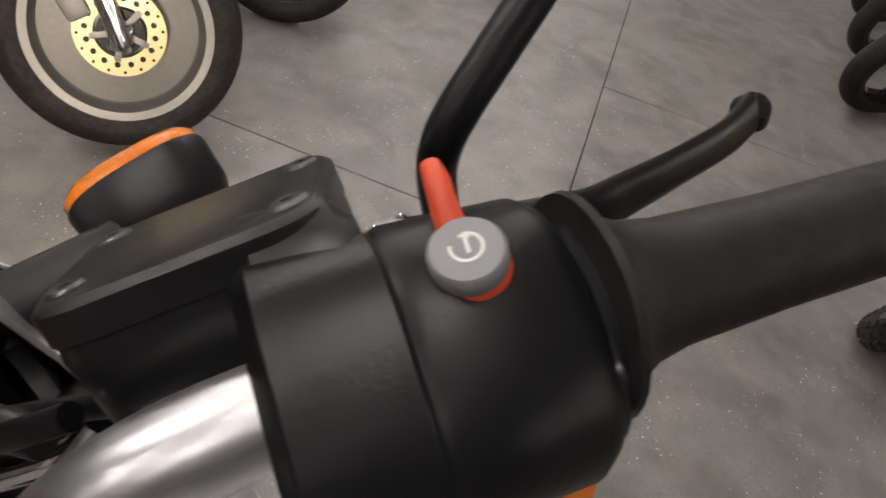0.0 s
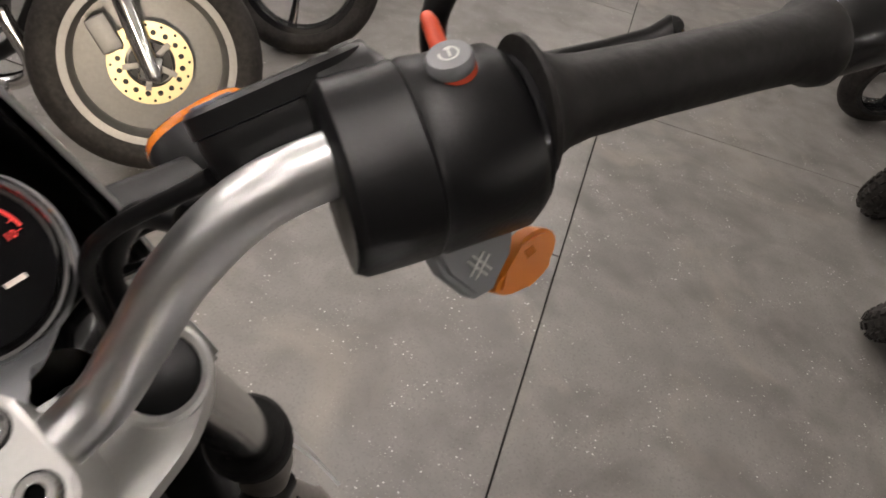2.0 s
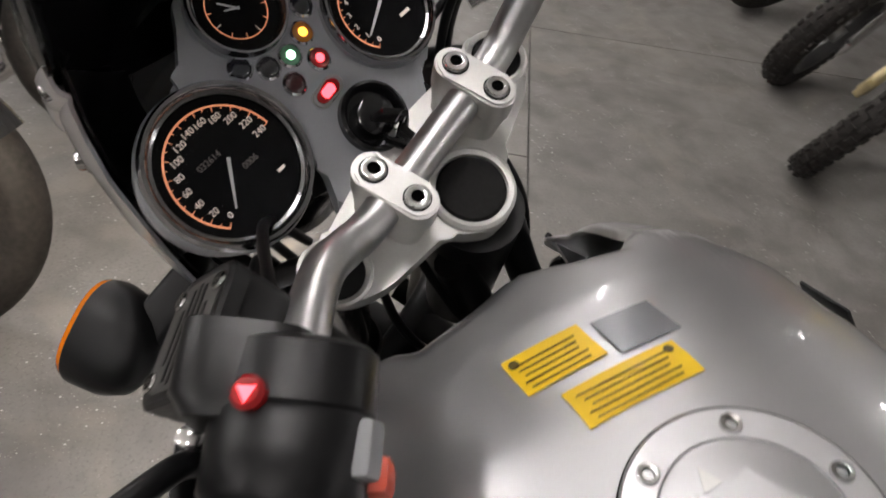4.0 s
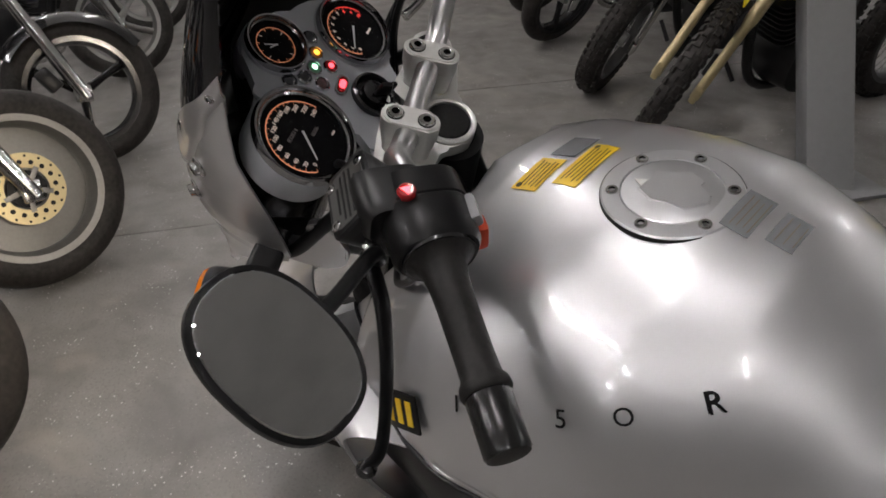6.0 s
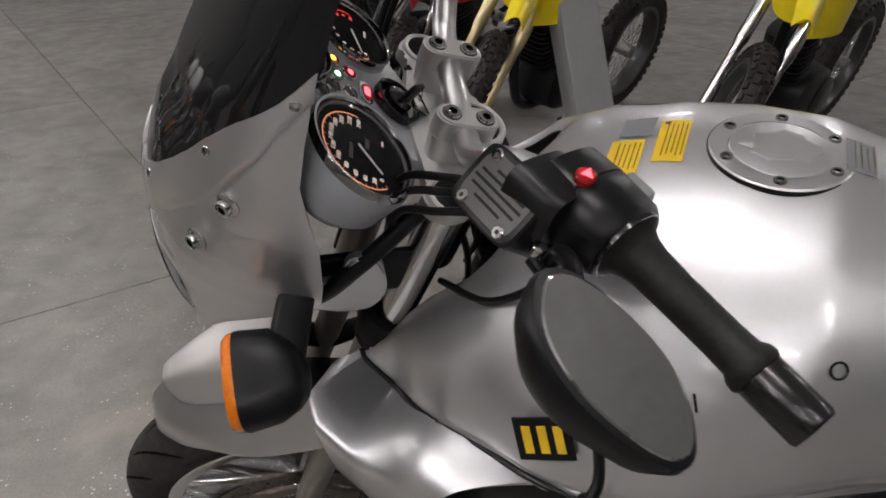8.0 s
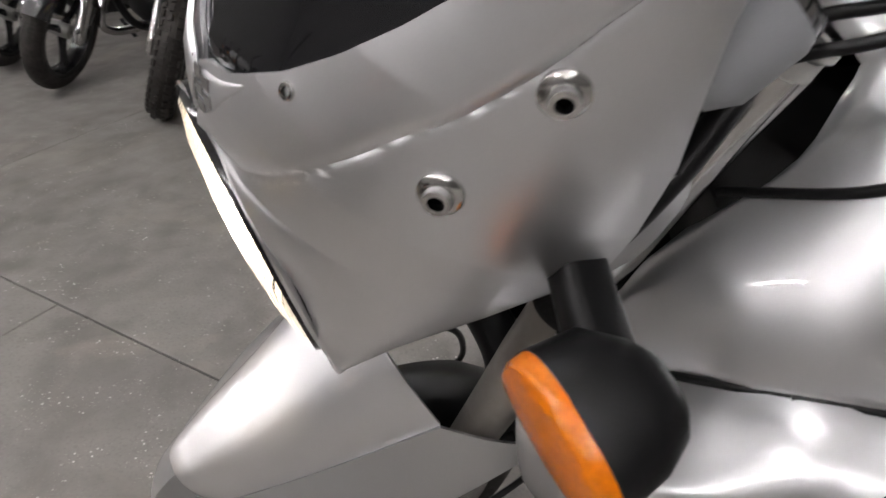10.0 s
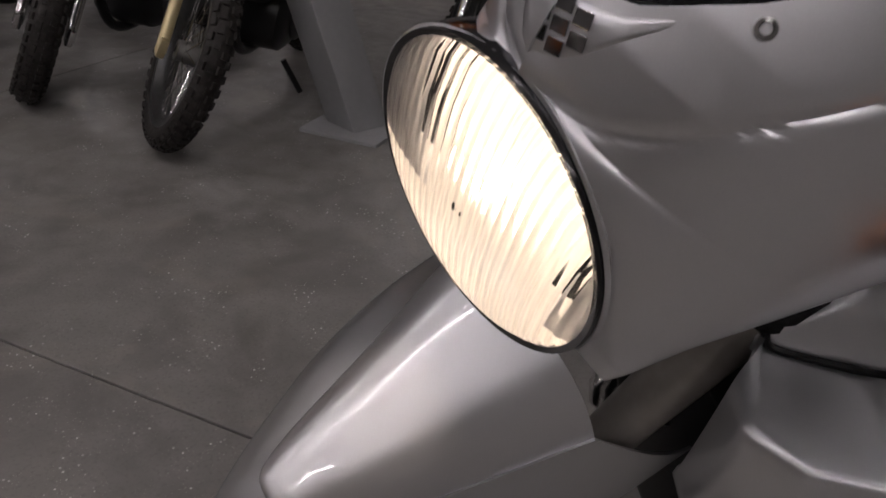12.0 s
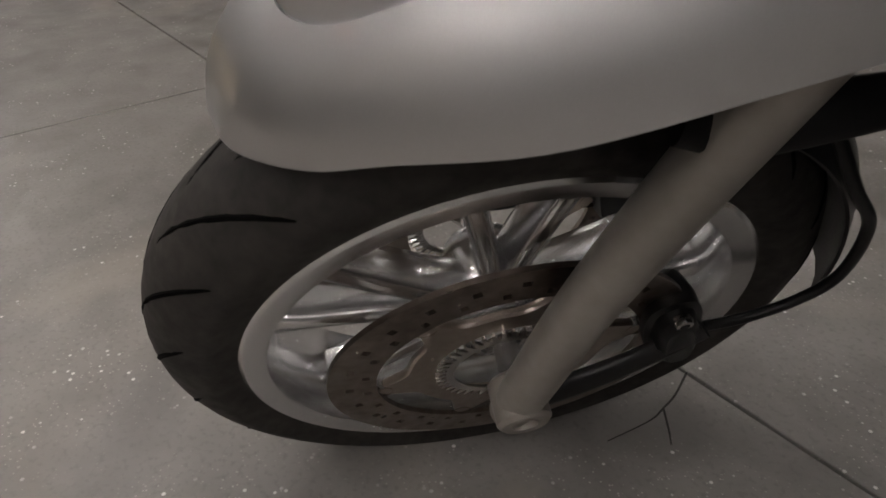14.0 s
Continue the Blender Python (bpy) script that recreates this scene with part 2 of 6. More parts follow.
def facing(at, normal, up=(0, 0, 1)):
    """A pose at a place whose z axis is the normal and whose y axis leans to up."""
    z = Vector(normal).normalized()
    y = Vector(up)
    y = (y - z * y.dot(z)).normalized()
    return Matrix.Translation(at) @ Matrix((y.cross(z), y, z)).transposed().to_4x4()


def joined(*bms):
    out = bmesh.new()
    for b in bms:
        me = bpy.data.meshes.new("tmp")
        b.to_mesh(me)
        b.free()
        out.from_mesh(me)
        bpy.data.meshes.remove(me)
    return out


# ------------------------------------------------------------------ the two frames of the motorcycle
# steering frame: x right, y ahead, z up along the fork, from the middle of the bar clamps
STEER = Matrix(((0.81034, 0.31536, -0.49386, -1.76867), (-0.39875, 0.91435, -0.07041, 0.26210), (0.42936, 0.25398, 0.86669, 1.07199), (0, 0, 0, 1)))
# frame of tank and engine, leaning on the side stand
BODY = Matrix(((0.52410, 0.84245, -0.12486, -1.63608), (-0.81952, 0.53877, 0.19524, 0.04205), (0.23175, 0.0, 0.97278, 0.05377), (0, 0, 0, 1)))

# ------------------------------------------------------------------ hall
JOINT = material("dirty_joint", (0.035, 0.032, 0.03), 0.9, vary=0.3, grain=90)
floor = part("floor", slab(-8, 9, -9, 8, -0.2, -0.007), JOINT, smooth=0)
tagged(floor, "grey polished concrete hall floor with saw-cut joints", "floor", kind="structure")
GAP = 0.0028


def floor_panel(x0, x1, y0, y1):
    """One cast field of the floor, its edges a little broken."""
    bm = slab(x0 + GAP, x1 - GAP, y0 + GAP, y1 - GAP, -0.02, 0.0, 0.0012, 1)
    part("floor_panel", bm, CONCRETE, floor, smooth=0)


for row, (y0, y1) in enumerate(((-9, -4.2), (-4.2, 0), (0, 4.2), (4.2, 8))):
    xs = [-8, -6.9, -2.95, 1.175, 5.1, 9] if row in (1, 3) else [-8, -4.0, 0, 2.44, 6.5, 9]
    for x0, x1 in zip(xs, xs[1:]):
        floor_panel(x0, x1, y0, y1)
for pts in ([(-1.381, 0.001), (-1.397, 0.046), (-1.402, 0.075), (-1.405, 0.105), (-1.395, 0.169)], [(-1.402, 0.075), (-1.43, 0.10), (-1.445, 0.115)]):
    part("crack", rod([(x, y, -0.0006) for x, y in pts], [0.0018, 0.0016, 0.0014, 0.0010], 6, 4), JOINT, floor, "dark crack in the concrete")
for nm, box in (("wall_east", (9, 9.2, -9, 8, 0, 4.4)), ("wall_west", (-8.2, -8, -9, 8, 0, 4.4)), ("wall_north", (-8, 9, 8, 8.2, 0, 4.4)), ("wall_south", (-8, 9, -9.2, -9, 0, 4.4))):
    tagged(part(nm, slab(*box), WALL_PAINT, smooth=0), "plain grey painted hall wall", "wall", kind="structure")
tagged(part("ceiling", slab(-8.2, 9.2, -9.2, 8.2, 4.4, 4.6), CEILING_PAINT, smooth=0), "dull grey hall ceiling with tube lights", "ceiling", kind="structure")


def tube_light(x, y):
    e = thing("ceiling_light", pose(x, y, 4.4), "long white fluorescent light hung under the hall ceiling", "ceiling light", "tube lights of the hall")
    part("housing", slab(-0.75, 0.75, -0.022, 0.022, -0.74, -0.69, 0.004), WALL_PAINT, e, m=WORLD[e])
    for dx in (-0.6, 0.6):
        part("hanger", rod([(dx, 0, -0.70), (dx, 0, 0)], 0.004, 6), STEEL, e, m=WORLD[e])
    for dy in (-0.035, 0.035):
        part("tube", rod([(-0.7, dy, -0.755), (0.7, dy, -0.755)], 0.016, 10), TUBE, e, "lit white tube", m=WORLD[e])


for x in (-5.2, -2.05, 1.1, 4.25, 7.4):
    for y in (-6.6, 0.6, 3.1, 5.6):
        tube_light(x, y)

# ------------------------------------------------------------------ motorcycle
def bevelled_text(body, size, m, depth=0.0004):
    """Letters as a flat mesh, centred on the pose m."""
    cu = bpy.data.curves.new("writing", "FONT")
    cu.body, cu.size, cu.align_x, cu.align_y, cu.extrude, cu.resolution_u = body, size, "CENTER", "CENTER", depth, 3
    ob = bpy.data.objects.new("writing", cu)
    me = bpy.data.meshes.new_from_object(ob)
    bm = bmesh.new()
    bm.from_mesh(me)
    bpy.data.objects.remove(ob)
    bpy.data.curves.remove(cu)
    bpy.data.meshes.remove(me)
    bm.transform(m)
    return bm


def arc_strip(m, r0, r1, a0, a1, h, n=36):
    """A flat ring sector from angle a0 to a1 (degrees, anticlockwise from x)."""
    bm = bmesh.new()
    rows = []
    for k in range(n + 1):
        a = radians(a0 + (a1 - a0) * k / n)
        rows.append([bm.verts.new(m @ V(r * math.cos(a), r * math.sin(a), h)) for r in (r0, r1)])
    for p, q in zip(rows, rows[1:]):
        bm.faces.new((p[0], p[1], q[1], q[0]))
    return bm


# near-black that stands in for the shade inside tread grooves and screw sockets
RECESS_SHADE = material("recess_shade_black", (0.003, 0.003, 0.003), 0.9, spec=0.03)


def hex_bolt(name, at, normal, r, parent, frame_m, mat=None, depth=0.004, washer=0.0):
    """A socket screw: domed head with a hexagon hollow."""
    m = facing(at, normal, (0, 1, 0.2))
    prof = [(r * 1.0, -depth), (r, 0.0), (r * 0.9, depth * 0.35), (r * 0.56, depth * 0.4)]
    bm = lathe(prof + [(r * 0.52, depth * 0.35), (r * 0.5, -depth * 0.5), (0, -depth * 0.5)], 18, m)
    back = m.inverted()
    for f in bm.faces:
        q = back @ f.calc_center_median()
        # socket faces get the recess shade as colour
        f.material_index = 1 if math.hypot(q.x, q.y) < r * 0.515 else 0
    if washer:
        bm = joined(bm, lathe([(washer, -depth * 1.4), (washer, -depth * 0.7), (washer * 0.8, -depth * 0.4), (r * 0.8, -depth * 0.3)], 24, m))
    ob = part(name, bm, mat or STEEL, parent, m=frame_m)
    ob.data.materials.append(RECESS_SHADE)
    return ob


def superloop(cx, cy, a, b, p=2.5, n=32):
    out = []
    for k in range(n):
        t = 2 * math.pi * k / n
        c, s_ = math.cos(t), math.sin(t)
        out.append((cx + a * math.copysign(abs(c) ** (2 / p), c), cy + b * math.copysign(abs(s_) ** (2 / p), s_)))
    return out


def loft_sections(m, sections, n=32):
    """Sections (z, cx, cy, half width, half height, power) along z of the pose m."""
    bm = bmesh.new()
    ring_loft(bm, [[m @ V(x, y, z) for x, y in superloop(cx, cy, a_, b_, p, n)] for z, cx, cy, a_, b_, p in sections])
    return bm


bike = thing("motorcycle", Matrix.Translation((-1.75, 0.1, 0)), "silver naked motorcycle with small fairing, lit headlight, turned handlebar", "motorcycle")
# frame of wheel, fork and fender, a little off the clamps' frame
FORK = STEER @ Matrix.Rotation(radians(1.25), 4, "Y")

# --- handlebar, clamps and upper yoke
BAR_L = [(-0.380, -0.134, 0.087), (-0.350, -0.118, 0.083), (-0.290, -0.086, 0.076), (-0.243, -0.0615, 0.0705), (-0.200, -0.039, 0.064), (-0.160, -0.016, 0.050), (-0.128, -0.002, 0.026), (-0.102, 0.001, 0.000), (-0.075, 0, -0.013)]
BAR_R = [(0.075, 0, -0.013), (0.108, 0.002, 0.006), (0.140, 0.002, 0.036), (0.178, -0.004, 0.056), (0.225, -0.022, 0.060), (0.281, -0.047, 0.056), (0.397, -0.104, 0.049), (0.43, -0.120, 0.047)]
bar = part("handlebar", rod(BAR_L + [(0, 0, -0.016)] + BAR_R, 0.0125, 20), ALU, bike, "silver tubular handlebar", m=STEER)
for s_ in (-1, 1):
    c = s_ * 0.0495
    loop = [(c + 0.0135 * math.cos(t), 0.0175 * (1 if math.sin(t) > 0 else -1) + 0.0135 * math.sin(t)) for t in np.linspace(-math.pi / 2, 1.5 * math.pi, 28, endpoint=False)]
    clamp = part("bar_clamp", prism(loop, 0.022, pose(0, 0, -0.0215), 0.002), ALU_LIGHT, bike, "cast aluminium bar clamp", m=STEER)
    part("pedestal", loft_sections(STEER.inverted() @ STEER @ pose(c, 0, 0), [(-0.062, 0, 0, 0.018, 0.028, 3), (-0.048, 0, 0, 0.0145, 0.026, 3), (-0.0225, 0, 0, 0.0135, 0.030, 3)]), ALU_LIGHT, clamp, m=STEER)
    for y in (-0.0165, 0.0165):
        hex_bolt("clamp_bolt", (c, y, 0.0028), (0, 0, 1), 0.0082, clamp, STEER, STEEL, 0.003)
        part("bolt_ring", lathe([(0.0094, -0.001), (0.0094, 0.0010), (0.0084, 0.0010), (0.0084, -0.001)], 24, pose(c, y, 0)), BLACK_PLASTIC, clamp, m=STEER)


def yoke_outline():
    right = [(0.0, -0.0685), (0.018, -0.064), (0.030, -0.052), (0.040, -0.040), (0.066, -0.034), (0.095, -0.027), (0.118, -0.012), (0.127, 0.008), (0.122, 0.026), (0.106, 0.034), (0.088, 0.028), (0.070, 0.030), (0.04, 0.034), (0.0, 0.036)]
    pts = right + [(-x, y) for x, y in right[-2:0:-1]]
    return [(q.x, q.y) for q in smooth_line([(x, y, 0) for x, y in pts + pts[:1]], 4)[:-1]]


yoke = part("upper_yoke", prism(yoke_outline(), 0.016, pose(0, 0, -0.066), 0.003), ALU_LIGHT, bike, "cast silver fork yoke", m=STEER)
part("yoke_cap", lathe([(0.0255, -0.004), (0.0255, 0.001), (0.0235, 0.003), (0.0, 0.0040)], 40, pose(0, -0.036, -0.0495)), RUBBER, yoke, "black round rubber stem cap", m=STEER)
part("yoke_rim", lathe([(0.0325, -0.002), (0.0325, 0.003), (0.0300, 0.005), (0.0265, 0.004), (0.0262, -0.002)], 40, pose(0, -0.036, -0.0500)), ALU_LIGHT, yoke, m=STEER)
for s_ in (-1, 1):
    part("fork_top_plug", lathe([(0.019, -0.001), (0.019, 0.002), (0.017, 0.003), (0, 0.003)], 28, pose(s_ * 0.105, 0.006, -0.0495)), BLACK_PLASTIC, yoke, "black fork plug", m=STEER)
    part("yoke_eye", lathe([(0.0245, -0.001), (0.0245, 0.003), (0.0225, 0.0045), (0.0195, 0.003), (0.0195, -0.001)], 32, pose(s_ * 0.105, 0.006, -0.0500)), ALU_LIGHT, yoke, m=STEER)
part("steering_head", rod([(0, -0.045, -0.07), (0, -0.06, -0.26)], [0.036, 0.030], 24), BLACK_PLASTIC, bike, "black steering head", m=STEER)
for s_ in (-1, 1):
    part("frame_tube", rod([(s_ * 0.035, -0.05, -0.1), (s_ * 0.03, -0.12, -0.22), (s_ * 0.04, -0.2, -0.3)], 0.015, 12), BLACK_PLASTIC, bike, m=STEER)
for pts in ([(0.07, 0.03, -0.05), (0.06, -0.06, -0.12), (0.05, -0.10, -0.22)], [(-0.06, 0.02, -0.06), (-0.09, -0.04, -0.13), (-0.07, -0.09, -0.24)], [(-0.04, 0.0, -0.08), (-0.05, -0.07, -0.15), (-0.02, -0.1, -0.25)],
            [(0.17, 0.02, 0.045), (0.12, 0.05, 0.0), (0.10, 0.05, -0.08), (0.08, 0.02, -0.2)], [(0.19, 0.01, 0.03), (0.15, 0.045, -0.005), (0.13, 0.06, -0.03), (0.08, 0.07, -0.07)],
            [(-0.165, 0.0, 0.030), (-0.135, 0.035, 0.004), (-0.105, 0.06, -0.035), (-0.08, 0.05, -0.11)], [(-0.170, -0.004, 0.022), (-0.14, 0.030, -0.008), (-0.112, 0.058, -0.050), (-0.09, 0.04, -0.15)],
            [(-0.175, 0.0, 0.012), (-0.150, 0.036, -0.022), (-0.118, 0.056, -0.070), (-0.10, 0.03, -0.18)], [(-0.225, -0.03, 0.035), (-0.215, -0.045, -0.02), (-0.19, -0.03, -0.09), (-0.12, -0.02, -0.16)]):
    part("cable", rod(pts, 0.0038, 10, 8), BLACK_PLASTIC, bike, m=STEER)
part("throttle_cable_guide", rod([(0.168, 0.028, 0.0), (0.150, 0.032, -0.022), (0.125, 0.046, -0.034)], 0.006, 12), STEEL, bike, "bright metal cable elbow", m=STEER)
part("brake_hose", rod([(0.155, 0.03, 0.012), (0.14, 0.05, 0.0), (0.115, 0.055, -0.06), (0.10, 0.03, -0.2), (0.1, 0.02, -0.4)], 0.006, 12, 8), BLACK_PLASTIC, bike, m=STEER)

# --- instruments
N_DASH = (0, -0.40, 0.916)
DASH = facing((-0.002, 0.117, -0.018), N_DASH, (0, 1, 0))
dash_in = DASH.inverted()


def on_dash(x, y, z):
    return dash_in @ V(x, y, z)


def dash_outline():
    pts = [(-0.062, -0.095), (-0.046, -0.066), (-0.052, -0.05), (-0.075, 0.03), (-0.062, 0.042), (-0.042, 0.060), (-0.02, 0.078), (0.02, 0.076), (0.045, 0.05), (0.085, 0.033), (0.115, -0.005), (0.108, -0.05), (0.075, -0.076), (0.055, -0.082), (0.045, -0.105), (0.01, -0.115), (-0.03, -0.110)]
    return [(q.x, q.y) for q in smooth_line([(x, y, 0) for x, y in pts + pts[:1]], 4)[:-1]]


dash = part("instrument_panel", prism(dash_outline(), 0.012, DASH @ pose(0, 0, -0.0135), 0.004), DASH_GREY, bike, "satin grey instrument panel", m=STEER)
part("panel_underside", prism([(x * 0.86, y * 0.86 + 0.002) for x, y in dash_outline()], 0.03, DASH @ pose(0, 0, -0.044)), BLACK_PLASTIC, dash, m=STEER)
FACE = material("black_dial_face", (0.004, 0.004, 0.0045), 0.6, vary=0.1, spec=0.08)
DIAL_ORANGE = material("lit_orange_scale", (0.85, 0.36, 0.20), 0.5, emit=(1.0, 0.34, 0.16), strength=0.55)
DIAL_RED = material("lit_red_scale", (0.8, 0.05, 0.04), 0.5, emit=(1.0, 0.06, 0.05), strength=0.6)
DIAL_WHITE = material("lit_white_figures", (0.8, 0.72, 0.66), 0.5, emit=(1.0, 0.78, 0.66), strength=0.22)
DIAL_DIM = material("dim_figures", (0.16, 0.14, 0.13), 0.6)
NEEDLE = material("white_needle", (0.62, 0.62, 0.62), 0.5)
GLASS = material("clear_glass", (1, 1, 1), 0.02, vary=0.0, trans=1.0, ior=1.05, rough_vary=0.0)
BEZEL = material("dark_chrome_bezel", (0.42, 0.42, 0.43), 0.10, metal=1.0, vary=0.1, rough_vary=0.03)


def gauge(name, at, r, label, tilt=(0, -0.40, 0.916)):
    """A round instrument: grey cup, dark chrome bezel, sunk black face and glass. Returns it and the pose of its face."""
    m = facing(at, tilt, (0, 1, 0))
    g = part(name, lathe([(r * 0.8, -0.055), (r * 0.98, -0.04), (r * 1.02, -0.006), (r * 0.99, -0.001), (r * 0.93, -0.001), (r * 0.93, -0.0030), (0, -0.0034)], 48, m), DASH_GREY, bike, label, m=STEER)
    part("bezel", lathe([(r * 0.99, -0.004), (r * 0.985, 0.003), (r * 0.955, 0.0065), (r * 0.915, 0.0064), (r * 0.885, 0.0045), (r * 0.872, 0.0018), (r * 0.83, 0.0008), (r * 0.82, -0.0024)], 56, m), BEZEL, g, "dark chrome bezel", m=STEER)
    part("dial", lathe([(r * 0.9, -0.0028), (r * 0.9, -0.0025), (0, -0.0025)], 48, m), FACE, g, "black dial", m=STEER)
    pane = part("glass", lathe([(0, 0.0034), (r * 0.875, 0.0030), (r * 0.875, 0.0038), (0, 0.0044)], 48, m), GLASS, g, "clear glass", m=STEER)
    pane.visible_shadow = False
    return g, m @ pose(0, 0, -0.0022)


def needle(m, r, angle, g):
    part("needle", prism([(-0.0012, -r * 0.12), (0.0012, -r * 0.12), (0.0006, r * 0.62), (-0.0006, r * 0.62)], 0.0008, m @ pose(0, 0, 0.0022, 0, 0, angle)), NEEDLE, g, "white needle", m=STEER)


# speedometer: scale from lower left round to the right
speedo, sm = gauge("speedometer", (-0.092, 0.098, -0.020), 0.0565, "round black speedometer with lit orange scale")
ROT = -20
part("scale", arc_strip(sm, 0.0395, 0.0408, 240 + ROT, 20 + ROT, 0.0006, 60), DIAL_ORANGE, speedo, "lit orange scale line", m=STEER, smooth=0)
for k in range(13):
    ang = 240 + ROT - 220 * k / 12
    a_ = radians(ang)
    part("figure", bevelled_text(str(k * 20), 0.0064, sm @ pose(0.0318 * math.cos(a_), 0.0318 * math.sin(a_), 0.0008, 0, 0, 14 + ROT)), DIAL_WHITE, speedo, m=STEER, smooth=0)
for k in range(25):
    a_ = 240 + ROT - 220 * k / 24
    part("tick", arc_strip(sm, 0.0365 if k % 2 == 0 else 0.038, 0.0396, a_ - 0.45, a_ + 0.45, 0.0007, 1), DIAL_ORANGE, speedo, m=STEER, smooth=0)
part("odometer", bevelled_text("032614", 0.0062, sm @ pose(-0.006, 0.011, 0.0006, 0, 0, 14 + ROT)), DIAL_DIM, speedo, "dim grey figures", m=STEER, smooth=0)
part("trip_counter", bevelled_text("0006", 0.0062, sm @ pose(0.012, -0.008, 0.0006, 0, 0, 14 + ROT)), DIAL_DIM, speedo, "dim grey figures", m=STEER, smooth=0)
part("unit_mark", slabm(sm @ pose(0.022, -0.026, 0.0006, 0, 0, 14 + ROT), 0.006, 0.0022, 0.0004, 0), DIAL_WHITE, speedo, m=STEER, smooth=0)
needle(sm, 0.045, 157 + ROT, speedo)
tacho, tm = gauge("tachometer", (0.074, 0.094, -0.025), 0.0455, "round black tachometer with lit orange and red scale")
part("scale", arc_strip(tm, 0.0300, 0.0311, 240 + ROT, 88 + ROT, 0.0006, 40), DIAL_ORANGE, tacho, "lit orange scale line", m=STEER, smooth=0)
part("red_zone", arc_strip(tm, 0.0300, 0.0314, 82 + ROT, 22 + ROT, 0.0006, 20), DIAL_RED, tacho, "lit red scale line", m=STEER, smooth=0)
for k in range(11):
    a_ = radians(240 + ROT - 220 * k / 10)
    part("figure", bevelled_text(str(k), 0.0056, tm @ pose(0.0245 * math.cos(a_), 0.0245 * math.sin(a_), 0.0008, 0, 0, 14 + ROT)), DIAL_RED if k > 7 else DIAL_WHITE, tacho, m=STEER, smooth=0)
for k in range(21):
    a_ = 240 + ROT - 220 * k / 20
    part("tick", arc_strip(tm, 0.0278, 0.0300, a_ - 0.5, a_ + 0.5, 0.0007, 1), DIAL_RED if k > 15 else DIAL_ORANGE, tacho, m=STEER, smooth=0)
part("unit_mark", slabm(tm @ pose(0.013, -0.017, 0.0006, 0, 0, 14 + ROT), 0.010, 0.0026, 0.0004, 0), DIAL_WHITE, tacho, m=STEER, smooth=0)
needle(tm, 0.040, 132 + ROT, tacho)
clock, cm = gauge("clock", (-0.004, 0.156, 0.003), 0.0345, "small round black clock with lit orange ring")
part("scale", arc_strip(cm, 0.0205, 0.0212, 240, -120, 0.0006, 60), DIAL_ORANGE, clock, "lit orange ring", m=STEER, smooth=0)
for k in range(12):
    a_ = 30 * k
    part("tick", arc_strip(cm, 0.0175 if k % 3 else 0.016, 0.0205, a_ - 0.9, a_ + 0.9, 0.0006, 1), DIAL_WHITE if k % 3 == 0 else DIAL_ORANGE, clock, m=STEER, smooth=0)
for a_, r_ in ((35, 0.013), (62, 0.009)):
    part("hand", prism([(-0.0008, -0.002), (0.0008, -0.002), (0.0005, r_), (-0.0005, r_)], 0.0005, cm @ pose(0, 0, 0.001, 0, 0, a_)), NEEDLE, clock, m=STEER)
# warning lamps
LAMP_OFF = material("dark_lamp", (0.012, 0.013, 0.02), 0.2, vary=0.2, coat=0.6)
LAMP_RED_OFF = material("dark_red_lamp", (0.05, 0.006, 0.008), 0.2, vary=0.2, coat=0.6)


def lamp_glow(name, colour, strength):
    return material(name, colour, 0.4, emit=colour, strength=strength)


GLOW = {"amber": lamp_glow("lit_amber", (1.0, 0.42, 0.04), 5.0), "green": lamp_glow("lit_green", (0.45, 1.0, 0.62), 5.0), "red": lamp_glow("lit_red", (1.0, 0.06, 0.08), 6.0)}
TINT = {"amber": material("amber_cap", (0.45, 0.17, 0.02), 0.2, coat=0.6), "green": material("green_cap", (0.12, 0.30, 0.18), 0.2, coat=0.6), "red": material("red_cap", (0.35, 0.012, 0.015), 0.2, coat=0.6)}
for (x, y, z), hue in (((-0.0343, 0.1326, -0.0112), ""), ((-0.0200, 0.1207, -0.0164), ""), ((-0.0025, 0.1161, -0.0184), "green"), ((0.0167, 0.1200, -0.0167), "amber"), ((0.0323, 0.1311, -0.0118), ""), ((0.0111, 0.1018, -0.0246), "red"), ((-0.0157, 0.1027, -0.0243), "off_red")):
    q = on_dash(x, y, z)
    m = DASH @ pose(q.x, q.y, -0.0015)
    w = part("warning_lamp", lathe([(0.0088, 0), (0.0088, 0.002), (0.0074, 0.0032), (0.0066, 0.0018)], 28, m), CHROME, dash, "chrome-ringed round warning lamp", m=STEER)
    part("lens", lathe([(0.0068, 0.0012), (0.0066, 0.0024), (0.004, 0.0036), (0, 0.0039)], 24, m), TINT.get(hue, LAMP_RED_OFF if hue else LAMP_OFF), w, "lit %s lens" % hue if hue in GLOW else "dark unlit lens", m=STEER)
    if hue in GLOW:
        part("bulb", lathe([(0.0034, 0.0032), (0.0032, 0.0041), (0, 0.0043)], 16, m), GLOW[hue], w, "glowing %s bulb" % hue, m=STEER)
q = on_dash(-0.0034, 0.0845, -0.0322)
m = DASH @ pose(q.x, q.y, -0.0015, 0, 0, 2)
pill = [(0.0075 * math.copysign(1, math.cos(t)) + 0.0072 * math.cos(t), 0.0072 * math.sin(t)) for t in np.linspace(-math.pi / 2, 1.5 * math.pi, 32, endpoint=False)]
w = part("warning_lamp", prism(pill, 0.0028, m, 0.001), CHROME, dash, "chrome-ringed oblong brake warning lamp", m=STEER)
